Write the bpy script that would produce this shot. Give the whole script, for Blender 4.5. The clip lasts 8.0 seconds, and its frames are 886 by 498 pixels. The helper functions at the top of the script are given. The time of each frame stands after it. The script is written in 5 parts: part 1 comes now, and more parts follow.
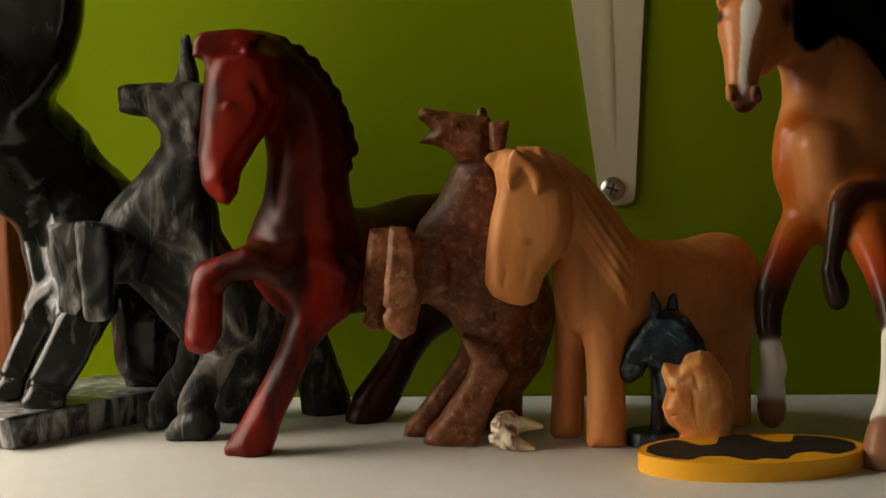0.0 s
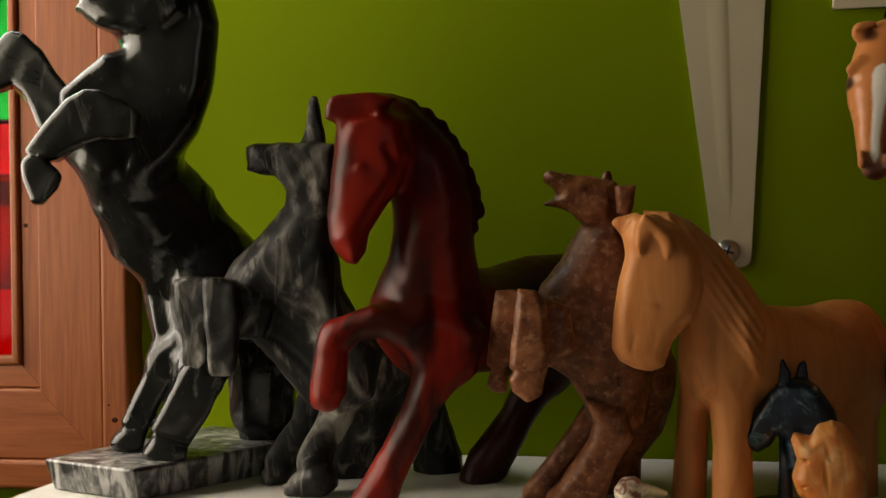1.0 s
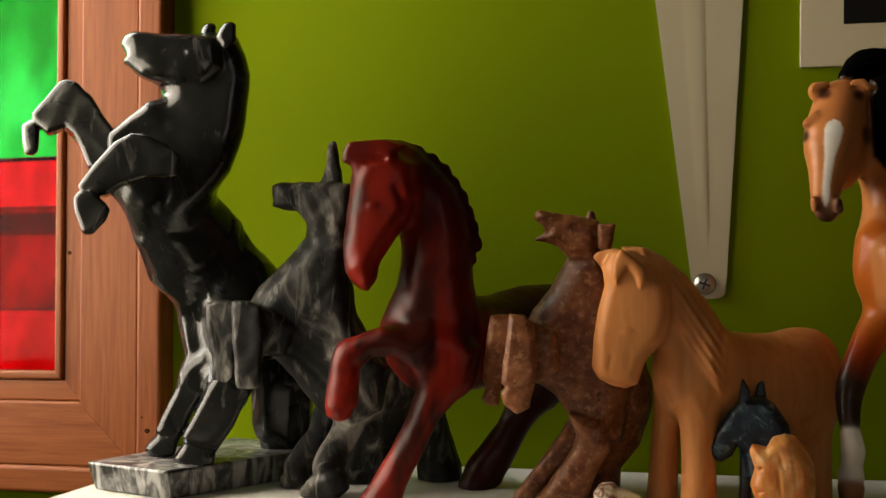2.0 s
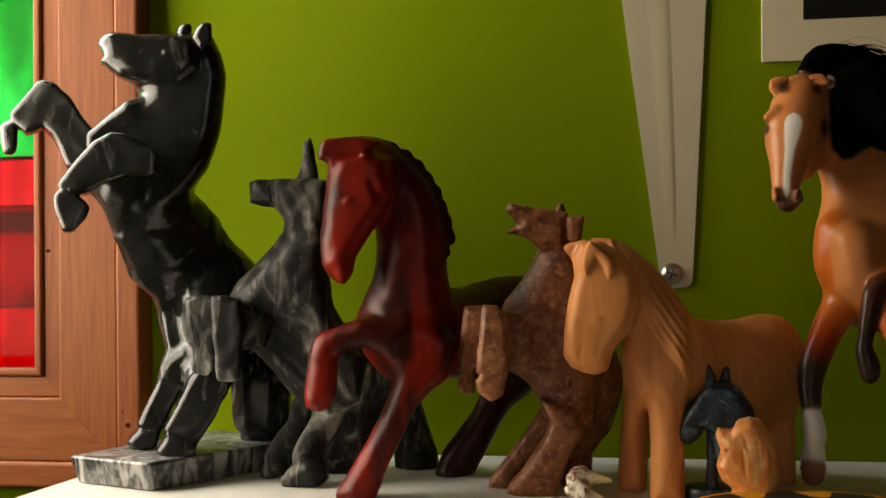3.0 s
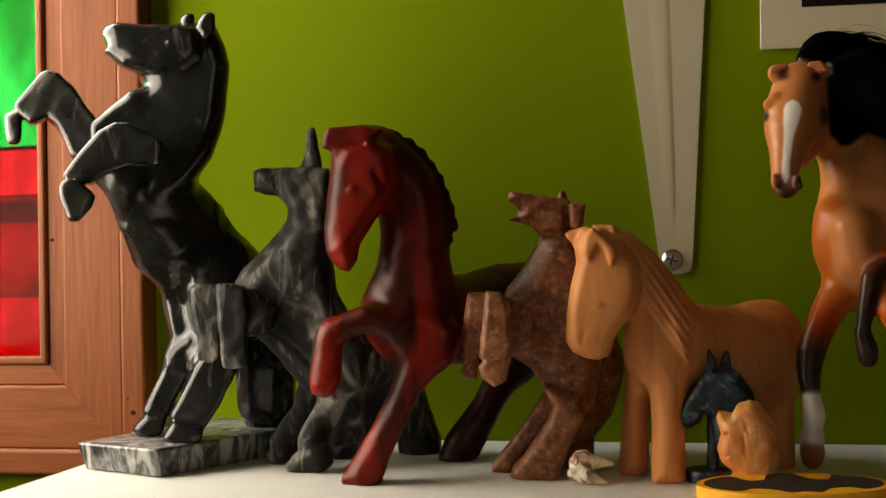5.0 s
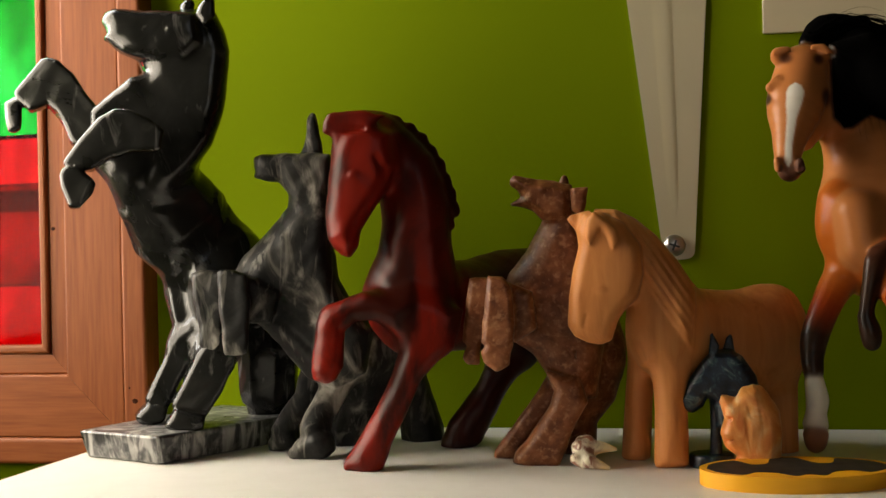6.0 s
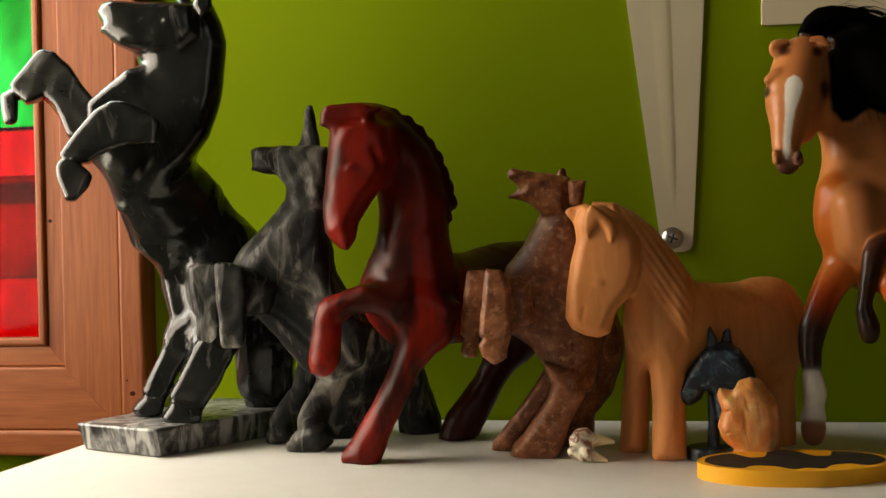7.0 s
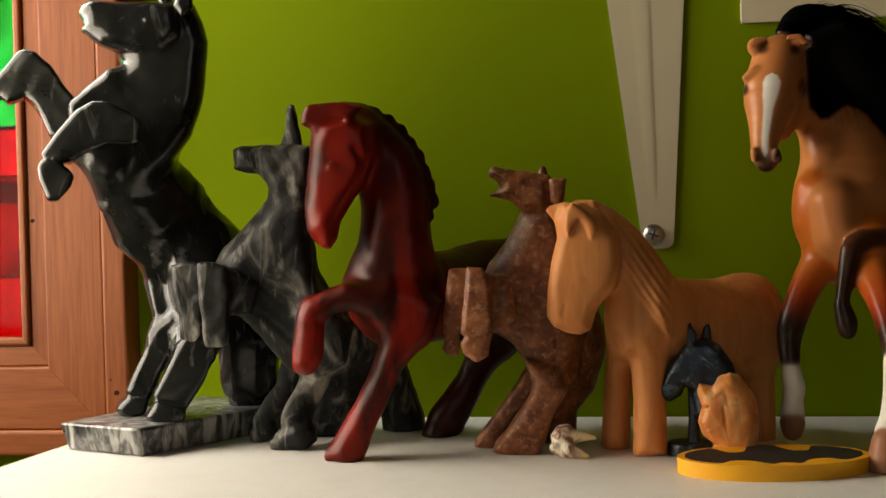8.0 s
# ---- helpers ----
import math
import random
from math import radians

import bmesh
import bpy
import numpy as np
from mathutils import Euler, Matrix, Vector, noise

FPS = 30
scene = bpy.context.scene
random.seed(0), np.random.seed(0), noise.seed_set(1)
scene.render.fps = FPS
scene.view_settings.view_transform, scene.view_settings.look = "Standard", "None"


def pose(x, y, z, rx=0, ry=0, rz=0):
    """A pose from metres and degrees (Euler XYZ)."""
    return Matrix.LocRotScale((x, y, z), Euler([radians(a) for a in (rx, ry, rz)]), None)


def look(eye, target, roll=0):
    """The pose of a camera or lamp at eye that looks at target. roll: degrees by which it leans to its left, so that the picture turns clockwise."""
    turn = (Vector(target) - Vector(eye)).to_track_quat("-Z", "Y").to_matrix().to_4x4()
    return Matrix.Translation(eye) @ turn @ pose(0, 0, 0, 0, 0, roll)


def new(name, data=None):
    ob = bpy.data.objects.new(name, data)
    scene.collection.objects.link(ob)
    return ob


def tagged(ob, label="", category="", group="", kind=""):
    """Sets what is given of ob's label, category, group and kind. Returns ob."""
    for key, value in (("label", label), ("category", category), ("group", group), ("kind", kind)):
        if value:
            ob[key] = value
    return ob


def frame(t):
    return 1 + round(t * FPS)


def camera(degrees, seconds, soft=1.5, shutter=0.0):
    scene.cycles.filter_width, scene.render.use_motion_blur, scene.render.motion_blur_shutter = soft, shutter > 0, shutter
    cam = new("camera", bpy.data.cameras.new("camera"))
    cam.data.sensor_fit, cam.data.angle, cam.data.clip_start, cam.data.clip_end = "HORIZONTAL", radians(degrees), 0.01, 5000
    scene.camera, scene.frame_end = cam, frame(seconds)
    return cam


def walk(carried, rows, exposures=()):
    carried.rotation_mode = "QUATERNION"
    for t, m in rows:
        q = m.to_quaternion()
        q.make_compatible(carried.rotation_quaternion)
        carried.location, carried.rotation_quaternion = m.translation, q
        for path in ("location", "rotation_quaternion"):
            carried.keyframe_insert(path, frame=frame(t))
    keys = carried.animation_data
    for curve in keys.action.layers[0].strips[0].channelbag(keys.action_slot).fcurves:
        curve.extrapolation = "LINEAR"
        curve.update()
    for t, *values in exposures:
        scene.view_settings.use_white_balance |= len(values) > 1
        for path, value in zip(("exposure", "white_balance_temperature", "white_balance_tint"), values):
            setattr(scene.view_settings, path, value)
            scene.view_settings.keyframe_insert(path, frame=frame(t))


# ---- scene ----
cam = camera(44.0, 8.0)
PATH = [
    (0, (0.016, 0.08, 0.096), (-0.314, 2.051, 0.026), -1.9),
    (0.5, (0.01, 0.075, 0.095), (-0.379, 2.037, 0.075), -1.8),
    (0.8, (0.008, 0.072, 0.101), (-0.416, 2.026, 0.113), -1.7),
    (1, (-0.008, 0.073, 0.103), (-0.449, 2.024, 0.12), -1.0),
    (1.5, (-0.003, 0.069, 0.104), (-0.465, 2.015, 0.169), -0.4),
    (1.7, (0.007, 0.036, 0.102), (-0.473, 1.976, 0.179), -0.1),
    (2.8, (0.014, 0.004, 0.1), (-0.401, 1.959, 0.171), -1.0),
    (3, (0.014, 0.003, 0.1), (-0.407, 1.957, 0.165), -1.0),
    (3.5, (0.014, 0.003, 0.098), (-0.41, 1.957, 0.134), -1.1),
    (4, (0.016, 0.002, 0.1), (-0.396, 1.959, 0.131), -1.4),
    (4.5, (0.012, -0.003, 0.101), (-0.401, 1.953, 0.145), -1.2),
    (6, (0.012, -0.001, 0.096), (-0.408, 1.954, 0.126), -1.5),
    (6.5, (0.015, 0.001, 0.097), (-0.398, 1.958, 0.116), -1.4),
    (7, (0.012, 0.0, 0.097), (-0.405, 1.956, 0.11), -1.5),
    (7.5, (0.014, -0.001, 0.097), (-0.393, 1.957, 0.113), -1.7),
    (8, (0.015, -0.002, 0.098), (-0.379, 1.959, 0.103), -1.8),
]
walk(cam, [(t, look(eye, target, roll)) for t, eye, target, roll in PATH],
     exposures=[(0.0, -0.52), (0.5, -0.64), (1.0, -0.66), (1.5, -0.62), (1.7, -0.35), (2.8, -0.15), (6.5, -0.12), (8.0, -0.12)])

# ---- world, lights, exposure ----
world = bpy.data.worlds.new("world")
scene.world = world
world.use_nodes = True
wn = world.node_tree
sky = wn.nodes.new("ShaderNodeTexSky")
sky.sky_type, sky.sun_disc = "NISHITA", False
sky.sun_elevation, sky.sun_rotation = radians(35), radians(200)
wn.links.new(sky.outputs[0], wn.nodes["Background"].inputs[0])
wn.nodes["Background"].inputs[1].default_value = 0.1

# Room: x along the green wall, y towards it, z up from the shelf's top.
WALL_Y, LEFT_X, RIGHT_X, BACK_Y, FLOOR_Z, CEIL_Z = 0.637, -0.59, 2.2, -2.6, -1.0, 1.6
WIN_Y0, WIN_Y1, WIN_Z0, WIN_Z1 = 0.17, 0.60, 0.02, 0.58  # side window
FAR_X0, FAR_X1, FAR_Z0, FAR_Z1 = -0.45, 0.55, 0.05, 1.15  # window across the room
CAS_X0, CAS_X1, CAS_Z0, CAS_Z1 = -0.575, -0.3095, -0.0224, 0.60  # framed coloured glass


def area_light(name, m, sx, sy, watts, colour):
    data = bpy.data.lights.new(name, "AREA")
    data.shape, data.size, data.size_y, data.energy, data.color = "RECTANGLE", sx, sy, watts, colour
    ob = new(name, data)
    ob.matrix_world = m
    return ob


# Daylight in the opening of the window in the side wall.
area_light("window_daylight", look((LEFT_X - 0.03, (WIN_Y0 + WIN_Y1) / 2, (WIN_Z0 + WIN_Z1) / 2), (1, (WIN_Y0 + WIN_Y1) / 2, (WIN_Z0 + WIN_Z1) / 2)), WIN_Y1 - WIN_Y0 - 0.04, WIN_Z1 - WIN_Z0 - 0.04, 8.6, (1.0, 0.87, 0.68))


# Dimmer daylight in the opening of the window across the room.
area_light("room_daylight", look(((FAR_X0 + FAR_X1) / 2, BACK_Y - 0.03, (FAR_Z0 + FAR_Z1) / 2), ((FAR_X0 + FAR_X1) / 2, 0, (FAR_Z0 + FAR_Z1) / 2)), FAR_X1 - FAR_X0 - 0.04, FAR_Z1 - FAR_Z0 - 0.04, 1.8, (1.0, 0.90, 0.76))


# Unseen lamp added indoors before the glazed frame, to rim the figures' left sides.
area_light("added_rim_light", look((-0.50, 0.605, 0.30), (-0.20, 0.45, 0.18)), 0.12, 0.46, 2.3, (1.0, 0.97, 0.92))


# ---- materials ----
class Mat:
    """A node material with short helpers."""

    def __init__(self, name, rough=0.5, coat=0.0, metal=0.0):
        self.m = bpy.data.materials.new(name)
        self.m.use_nodes = True
        self.t = self.m.node_tree
        self.b = self.t.nodes["Principled BSDF"]
        self.b.inputs["Roughness"].default_value = rough
        self.b.inputs["Coat Weight"].default_value = coat
        self.b.inputs["Coat Roughness"].default_value = 0.15
        self.b.inputs["Metallic"].default_value = metal
        self.co = self.node("ShaderNodeTexCoord").outputs["Object"]

    def node(self, kind, **sockets):
        n = self.t.nodes.new(kind)
        for key, value in sockets.items():
            self.put(n.inputs[key.replace("_", " ")], value)
        return n

    def put(self, socket, value):
        if isinstance(value, bpy.types.NodeSocket):
            self.t.links.new(value, socket)
        else:
            socket.default_value = value

    def stretched(self, sx, sy, sz, rx=0, ry=0, rz=0):
        n = self.node("ShaderNodeMapping", Vector=self.co)
        n.inputs["Scale"].default_value = (sx, sy, sz)
        n.inputs["Rotation"].default_value = (radians(rx), radians(ry), radians(rz))
        return n.outputs[0]

    def noise(self, scale, detail=4.0, distortion=0.0, vector=None, rough=0.55):
        n = self.node("ShaderNodeTexNoise", Vector=vector or self.co, Scale=scale, Detail=detail, Distortion=distortion, Roughness=rough)
        return n.outputs["Fac"]

    def ramp(self, fac, *stops):
        n = self.node("ShaderNodeValToRGB", Fac=fac)
        e = n.color_ramp.elements
        while len(e) < len(stops):
            e.new(0.5)
        for el, (pos, col) in zip(e, stops):
            el.position, el.color = pos, (*col, 1)
        return n.outputs[0]

    def mix(self, fac, a, b, mode="MIX"):
        n = self.node("ShaderNodeMix")
        n.data_type, n.blend_type = "RGBA", mode
        self.put(n.inputs[0], fac)
        for sock, v in ((n.inputs[6], a), (n.inputs[7], b)):
            self.put(sock, v if isinstance(v, bpy.types.NodeSocket) else (*v, 1))
        return n.outputs[2]

    def colour(self, value):
        self.put(self.b.inputs["Base Color"], value if isinstance(value, bpy.types.NodeSocket) else (*value, 1))
        return self

    def rough(self, fac, lo, hi):
        n = self.node("ShaderNodeMapRange", Value=fac, To_Min=lo, To_Max=hi)
        self.put(self.b.inputs["Roughness"], n.outputs[0])
        return self

    def bump(self, height, dist=0.001, strength=0.3):
        n = self.node("ShaderNodeBump", Height=height, Distance=dist, Strength=strength)
        self.put(self.b.inputs["Normal"], n.outputs[0])
        return self


def mat_wall():
    m = Mat("green_paint", 0.7)
    m.colour(m.mix(m.noise(9, 5), (0.135, 0.192, 0.0005), (0.155, 0.215, 0.0008)))
    m.b.inputs["Specular IOR Level"].default_value = 0.03
    return m.rough(m.noise(40, 3), 0.6, 0.8).bump(m.noise(600, 3), 0.0004, 0.12).m


def mat_plaster(name, col):
    m = Mat(name, 0.8)
    m.colour(m.mix(m.noise(5, 4), col, tuple(c * 0.9 for c in col)))
    return m.bump(m.noise(200, 3), 0.001, 0.2).m


def mat_shelf():
    m = Mat("white_laminate", 0.4)
    dust = m.ramp(m.noise(60, 6), (0.45, (0.78, 0.76, 0.72)), (0.75, (0.70, 0.68, 0.63)))
    m.colour(m.mix(m.noise(7, 3), dust, (0.74, 0.72, 0.67)))
    return m.rough(m.noise(25, 4), 0.3, 0.5).bump(m.noise(900, 3), 0.0002, 0.12).m


def mat_pine(name, along):
    """Oiled softwood with its grain along x or z."""
    m = Mat(name, 0.42)
    s = (3, 60, 60) if along == "x" else (60, 60, 3)
    grain = m.noise(1.6, 5, 0.6, m.stretched(*s))
    fine = m.noise(9, 4, 0.2, m.stretched(*s))
    base = m.ramp(grain, (0.3, (0.125, 0.030, 0.006)), (0.5, (0.19, 0.051, 0.011)), (0.72, (0.245, 0.072, 0.018)))
    m.colour(m.mix(0.35, base, m.ramp(fine, (0.35, (0.11, 0.025, 0.005)), (0.65, (0.245, 0.079, 0.020)))))
    m.b.inputs["Specular IOR Level"].default_value = 0.2
    return m.rough(fine, 0.4, 0.6).bump(fine, 0.0003, 0.14).m


def mat_glass(name, col, deep):
    """Coloured rolled glass with streaks, a little milky."""
    m = Mat(name, 0.08)
    streak = m.ramp(m.noise(3, 2, 0.2, m.stretched(9, 5, 5)), (0.36, deep), (0.62, col))
    clear = m.node("ShaderNodeBsdfTransparent", Color=streak)
    milky = m.node("ShaderNodeBsdfTranslucent", Color=streak)
    gloss = m.node("ShaderNodeBsdfGlossy", Roughness=0.08)
    a = m.node("ShaderNodeMixShader", Fac=0.03)
    m.t.links.new(clear.outputs[0], a.inputs[1])
    m.t.links.new(milky.outputs[0], a.inputs[2])
    fr = m.node("ShaderNodeFresnel", IOR=1.12)
    b = m.node("ShaderNodeMixShader", Fac=fr.outputs[0])
    m.t.links.new(a.outputs[0], b.inputs[1])
    m.t.links.new(gloss.outputs[0], b.inputs[2])
    m.t.links.new(b.outputs[0], m.t.nodes["Material Output"].inputs[0])
    return m.m


def mat_daylight(name, col, strength):
    m = Mat(name, 1.0)
    glow = m.node("ShaderNodeEmission", Color=(*col, 1), Strength=strength)
    m.t.links.new(glow.outputs[0], m.t.nodes["Material Output"].inputs[0])
    return m.m


def mat_black_marble():
    m = Mat("black_marble", 0.2)
    cloud = m.noise(26, 6, 1.5)
    vein = m.noise(60, 8, 2.5, m.stretched(1, 1, 0.35, 25, 30, 0))
    base = m.ramp(cloud, (0.35, (0.006, 0.006, 0.0055)), (0.58, (0.013, 0.013, 0.012)), (0.78, (0.036, 0.034, 0.030)))
    m.colour(m.mix(m.ramp(vein, (0.60, (0, 0, 0)), (0.74, (0.6, 0.6, 0.6))), base, (0.14, 0.135, 0.13)))
    m.b.inputs["Specular IOR Level"].default_value = 0.26
    return m.rough(m.noise(90, 4), 0.13, 0.27).bump(m.noise(70, 4), 0.0014, 0.3).m


def mat_streaked_marble():
    m = Mat("streaked_marble", 0.25)
    streak = m.noise(30, 7, 2.0, m.stretched(2.4, 2.4, 0.45, 12, 18, 30))
    col = m.ramp(streak, (0.40, (0.012, 0.012, 0.012)), (0.49, (0.07, 0.068, 0.065)), (0.56, (0.25, 0.243, 0.23)), (0.68, (0.44, 0.43, 0.41)))
    m.colour(m.mix(m.ramp(m.noise(180, 5), (0.5, (0, 0, 0)), (0.7, (0.5, 0.5, 0.5))), col, (0.36, 0.35, 0.33)))
    return m.rough(m.noise(120, 4), 0.2, 0.42).bump(m.noise(150, 4), 0.0005, 0.2).m


def mat_grey_marble():
    m = Mat("grey_marble", 0.3)
    band = m.noise(42, 6, 0.8, m.stretched(1.0, 1.0, 0.7, 0, 25, 20))
    col = m.ramp(band, (0.45, (0.006, 0.006, 0.006)), (0.52, (0.02, 0.019, 0.017)), (0.58, (0.11, 0.103, 0.090)), (0.69, (0.42, 0.40, 0.355)))
    m.colour(m.mix(m.ramp(m.noise(150, 6, 1.0), (0.45, (0, 0, 0)), (0.8, (0.5, 0.5, 0.5))), m.mix(m.ramp(m.noise(75, 6, 1.2, m.stretched(1.6, 1.6, 0.4, 10, 25, 0)), (0.55, (0, 0, 0)), (0.68, (0.5, 0.5, 0.5))), col, (0.26, 0.245, 0.215)), (0.035, 0.034, 0.032)))
    m.b.inputs["Specular IOR Level"].default_value = 0.2
    return m.rough(m.noise(100, 4), 0.36, 0.6).bump(m.noise(110, 5), 0.0012, 0.35).m


def mat_painted(name, rough_lo, rough_hi, wear, wear_col, coat=0.0, grain=(1, 1, 1)):
    """Colours set on the figure limb by limb, with wear and fine grain."""
    m = Mat(name, 0.4, coat)
    at = m.node("ShaderNodeAttribute")
    at.attribute_name = "tone"
    worn = m.ramp(m.noise(38, 6, 0.8, m.stretched(*grain)), (0.40, (0, 0, 0)), (0.60, (wear, wear, wear)))
    m.colour(m.mix(worn, at.outputs["Color"], wear_col))
    m.b.inputs["Specular IOR Level"].default_value = 0.13
    return m.rough(m.noise(60, 5), rough_lo, rough_hi).bump(m.noise(140, 5, 0.3, m.stretched(*grain)), 0.001, 0.25).m


def mat_soapstone():
    m = Mat("brown_soapstone", 0.3)
    cloud = m.noise(120, 8, 0.2)
    col = m.ramp(cloud, (0.34, (0.10, 0.028, 0.009)), (0.5, (0.175, 0.056, 0.019)), (0.68, (0.28, 0.11, 0.045)))
    speck = m.ramp(m.noise(330, 6, 0.2), (0.52, (0, 0, 0)), (0.68, (0.5, 0.5, 0.5)))
    m.colour(m.mix(speck, col, (0.44, 0.23, 0.12)))
    m.b.inputs["Specular IOR Level"].default_value = 0.25
    return m.rough(m.noise(140, 4), 0.3, 0.55).bump(m.noise(190, 5), 0.0008, 0.35).m


def mat_carved_wood():
    m = Mat("carved_limewood", 0.42)
    grain = m.noise(2.0, 6, 0.9, m.stretched(70, 70, 9, 0, 8, 0))
    ring = m.noise(1.0, 3, 0.6, m.stretched(42, 42, 4, 0, 8, 0))
    col = m.ramp(grain, (0.3, (0.50, 0.175, 0.046)), (0.52, (0.61, 0.235, 0.066)), (0.75, (0.67, 0.29, 0.09)))
    m.colour(m.mix(m.ramp(ring, (0.54, (0, 0, 0)), (0.72, (0.4, 0.4, 0.4))), col, (0.46, 0.18, 0.06)))
    m.b.inputs["Specular IOR Level"].default_value = 0.3
    return m.rough(grain, 0.36, 0.55).bump(grain, 0.0004, 0.15).m


def mat_blue_stone():
    m = Mat("blue_stone", 0.4)
    col = m.ramp(m.noise(120, 6, 1.5), (0.40, (0.0015, 0.003, 0.006)), (0.53, (0.004, 0.012, 0.030)), (0.60, (0.025, 0.055, 0.065)), (0.70, (0.17, 0.20, 0.19)))
    m.colour(col)
    return m.rough(m.noise(200, 4), 0.25, 0.5).bump(m.noise(180, 5), 0.0012, 0.5).m


def mat_orange_stone():
    m = Mat("orange_calcite", 0.38)
    m.colour(m.ramp(m.noise(110, 6, 1.4, m.stretched(1, 1, 0.5)), (0.35, (0.62, 0.19, 0.035)), (0.52, (0.76, 0.33, 0.09)), (0.7, (0.86, 0.55, 0.27))))
    m.b.inputs["Subsurface Weight"].default_value = 0.3
    m.b.inputs["Subsurface Radius"].default_value = (0.006, 0.003, 0.0012)
    m.b.inputs["Subsurface Scale"].default_value = 1.0
    return m.rough(m.noise(200, 4), 0.25, 0.5).bump(m.noise(260, 4), 0.0005, 0.3).m


def mat_tooth():
    m = Mat("old_enamel", 0.32)
    stain = m.ramp(m.noise(150, 5, 1.6), (0.44, (0, 0, 0)), (0.56, (0.9, 0.9, 0.9)))
    left = m.node("ShaderNodeSeparateXYZ", Vector=m.co).outputs[0]
    crown = m.node("ShaderNodeMapRange", Value=left, From_Min=0.006, From_Max=0.0).outputs[0]
    amount = m.node("ShaderNodeMath", **{})
    amount.operation = "MULTIPLY"
    m.put(amount.inputs[0], stain)
    m.put(amount.inputs[1], crown)
    m.colour(m.mix(amount.outputs[0], m.mix(crown, (0.86, 0.70, 0.38), (0.88, 0.80, 0.62)), (0.24, 0.06, 0.025)))
    return m.bump(m.noise(400, 4), 0.0003, 0.3).m


def mat_plain(name, col, rough, vary=0.12, metal=0.0, coat=0.0):
    m = Mat(name, rough, coat, metal)
    m.colour(m.mix(m.noise(45, 5), col, tuple(c * (1 - vary) for c in col)))
    return m.rough(m.noise(120, 4), rough * 0.8, min(1, rough * 1.25)).bump(m.noise(500, 3), 0.0003, 0.15).m


M_WALL = mat_wall()
M_ROOM = mat_plaster("sand_plaster", (0.34, 0.25, 0.16))
M_FLOOR = mat_plain("brown_floorboards", (0.22, 0.13, 0.07), 0.5, 0.3)
M_SHELF = mat_shelf()
M_BAND = mat_plain("cream_edging", (0.66, 0.58, 0.44), 0.45)
M_STILE, M_RAIL = mat_pine("pine_upright", "z"), mat_pine("pine_crosswise", "x")
M_GREEN, M_RED = mat_glass("green_glass", (0.16, 0.82, 0.26), (0.02, 0.52, 0.09)), mat_glass("red_glass", (0.58, 0.003, 0.008), (0.34, 0.0008, 0.0015))
M_PINK, M_DAY = mat_glass("rose_glass", (0.90, 0.035, 0.08), (0.58, 0.004, 0.01)), mat_daylight("bright_overcast", (1.0, 1.0, 0.95), 1.6)
M_KNOT = mat_plain("dark_knot", (0.035, 0.010, 0.004), 0.8)
M_KNOT.node_tree.nodes["Principled BSDF"].inputs["Specular IOR Level"].default_value = 0.05
M_STEEL = mat_plain("painted_bracket", (0.44, 0.38, 0.23), 0.42, 0.08, 0.0, 0.3)
M_ZINC = mat_plain("zinc_screw", (0.55, 0.53, 0.50), 0.3, 0.2, 1.0)
M_SLOT = mat_plain("dark_recess", (0.03, 0.03, 0.03), 0.6)
M_CARD = mat_plain("white_card", (0.56, 0.48, 0.32), 0.6, 0.06)
M_PHOTO = mat_plain("black_print", (0.008, 0.007, 0.006), 0.6)
M_PHOTO.node_tree.nodes["Principled BSDF"].inputs["Specular IOR Level"].default_value = 0.1
M_YELLOW = mat_plain("yellow_rubber", (0.90, 0.43, 0.003), 0.55, 0.1)
M_BLACK = mat_plain("black_rubber", (0.014, 0.008, 0.005), 0.65)
M_HAIR = mat_plain("black_hair", (0.0012, 0.001, 0.001), 0.95)
M_HAIR.node_tree.nodes["Principled BSDF"].inputs["Specular IOR Level"].default_value = 0.03


# ---- mesh helpers ----
def mesh_object(name, bm, materials, parent=None, label="", smooth=False):
    data = bpy.data.meshes.new(name)
    bmesh.ops.recalc_face_normals(bm, faces=bm.faces)
    for f in bm.faces:
        f.smooth = smooth
    bm.to_mesh(data)
    bm.free()
    for m in materials if isinstance(materials, (list, tuple)) else (materials,):
        data.materials.append(m)
    ob = new(name, data)
    if parent is not None:
        ob.parent = parent
    return tagged(ob, label)


def part(name, bm, material, parent, label="", smooth=False):
    return mesh_object(name, bm, material, parent, label, smooth)


def box(lo, hi, bevel=0.0, segments=2, bm=None):
    bm = bm or bmesh.new()
    made = bmesh.ops.create_cube(bm, size=1)["verts"]
    c = [(a + b) / 2 for a, b in zip(lo, hi)]
    s = [b - a for a, b in zip(lo, hi)]
    for v in made:
        v.co = Vector([v.co[i] * s[i] + c[i] for i in range(3)])
    if bevel:
        edges = list({e for v in made for e in v.link_edges})
        bmesh.ops.bevel(bm, geom=edges, offset=bevel, segments=segments, profile=0.6, affect="EDGES")
    return bm


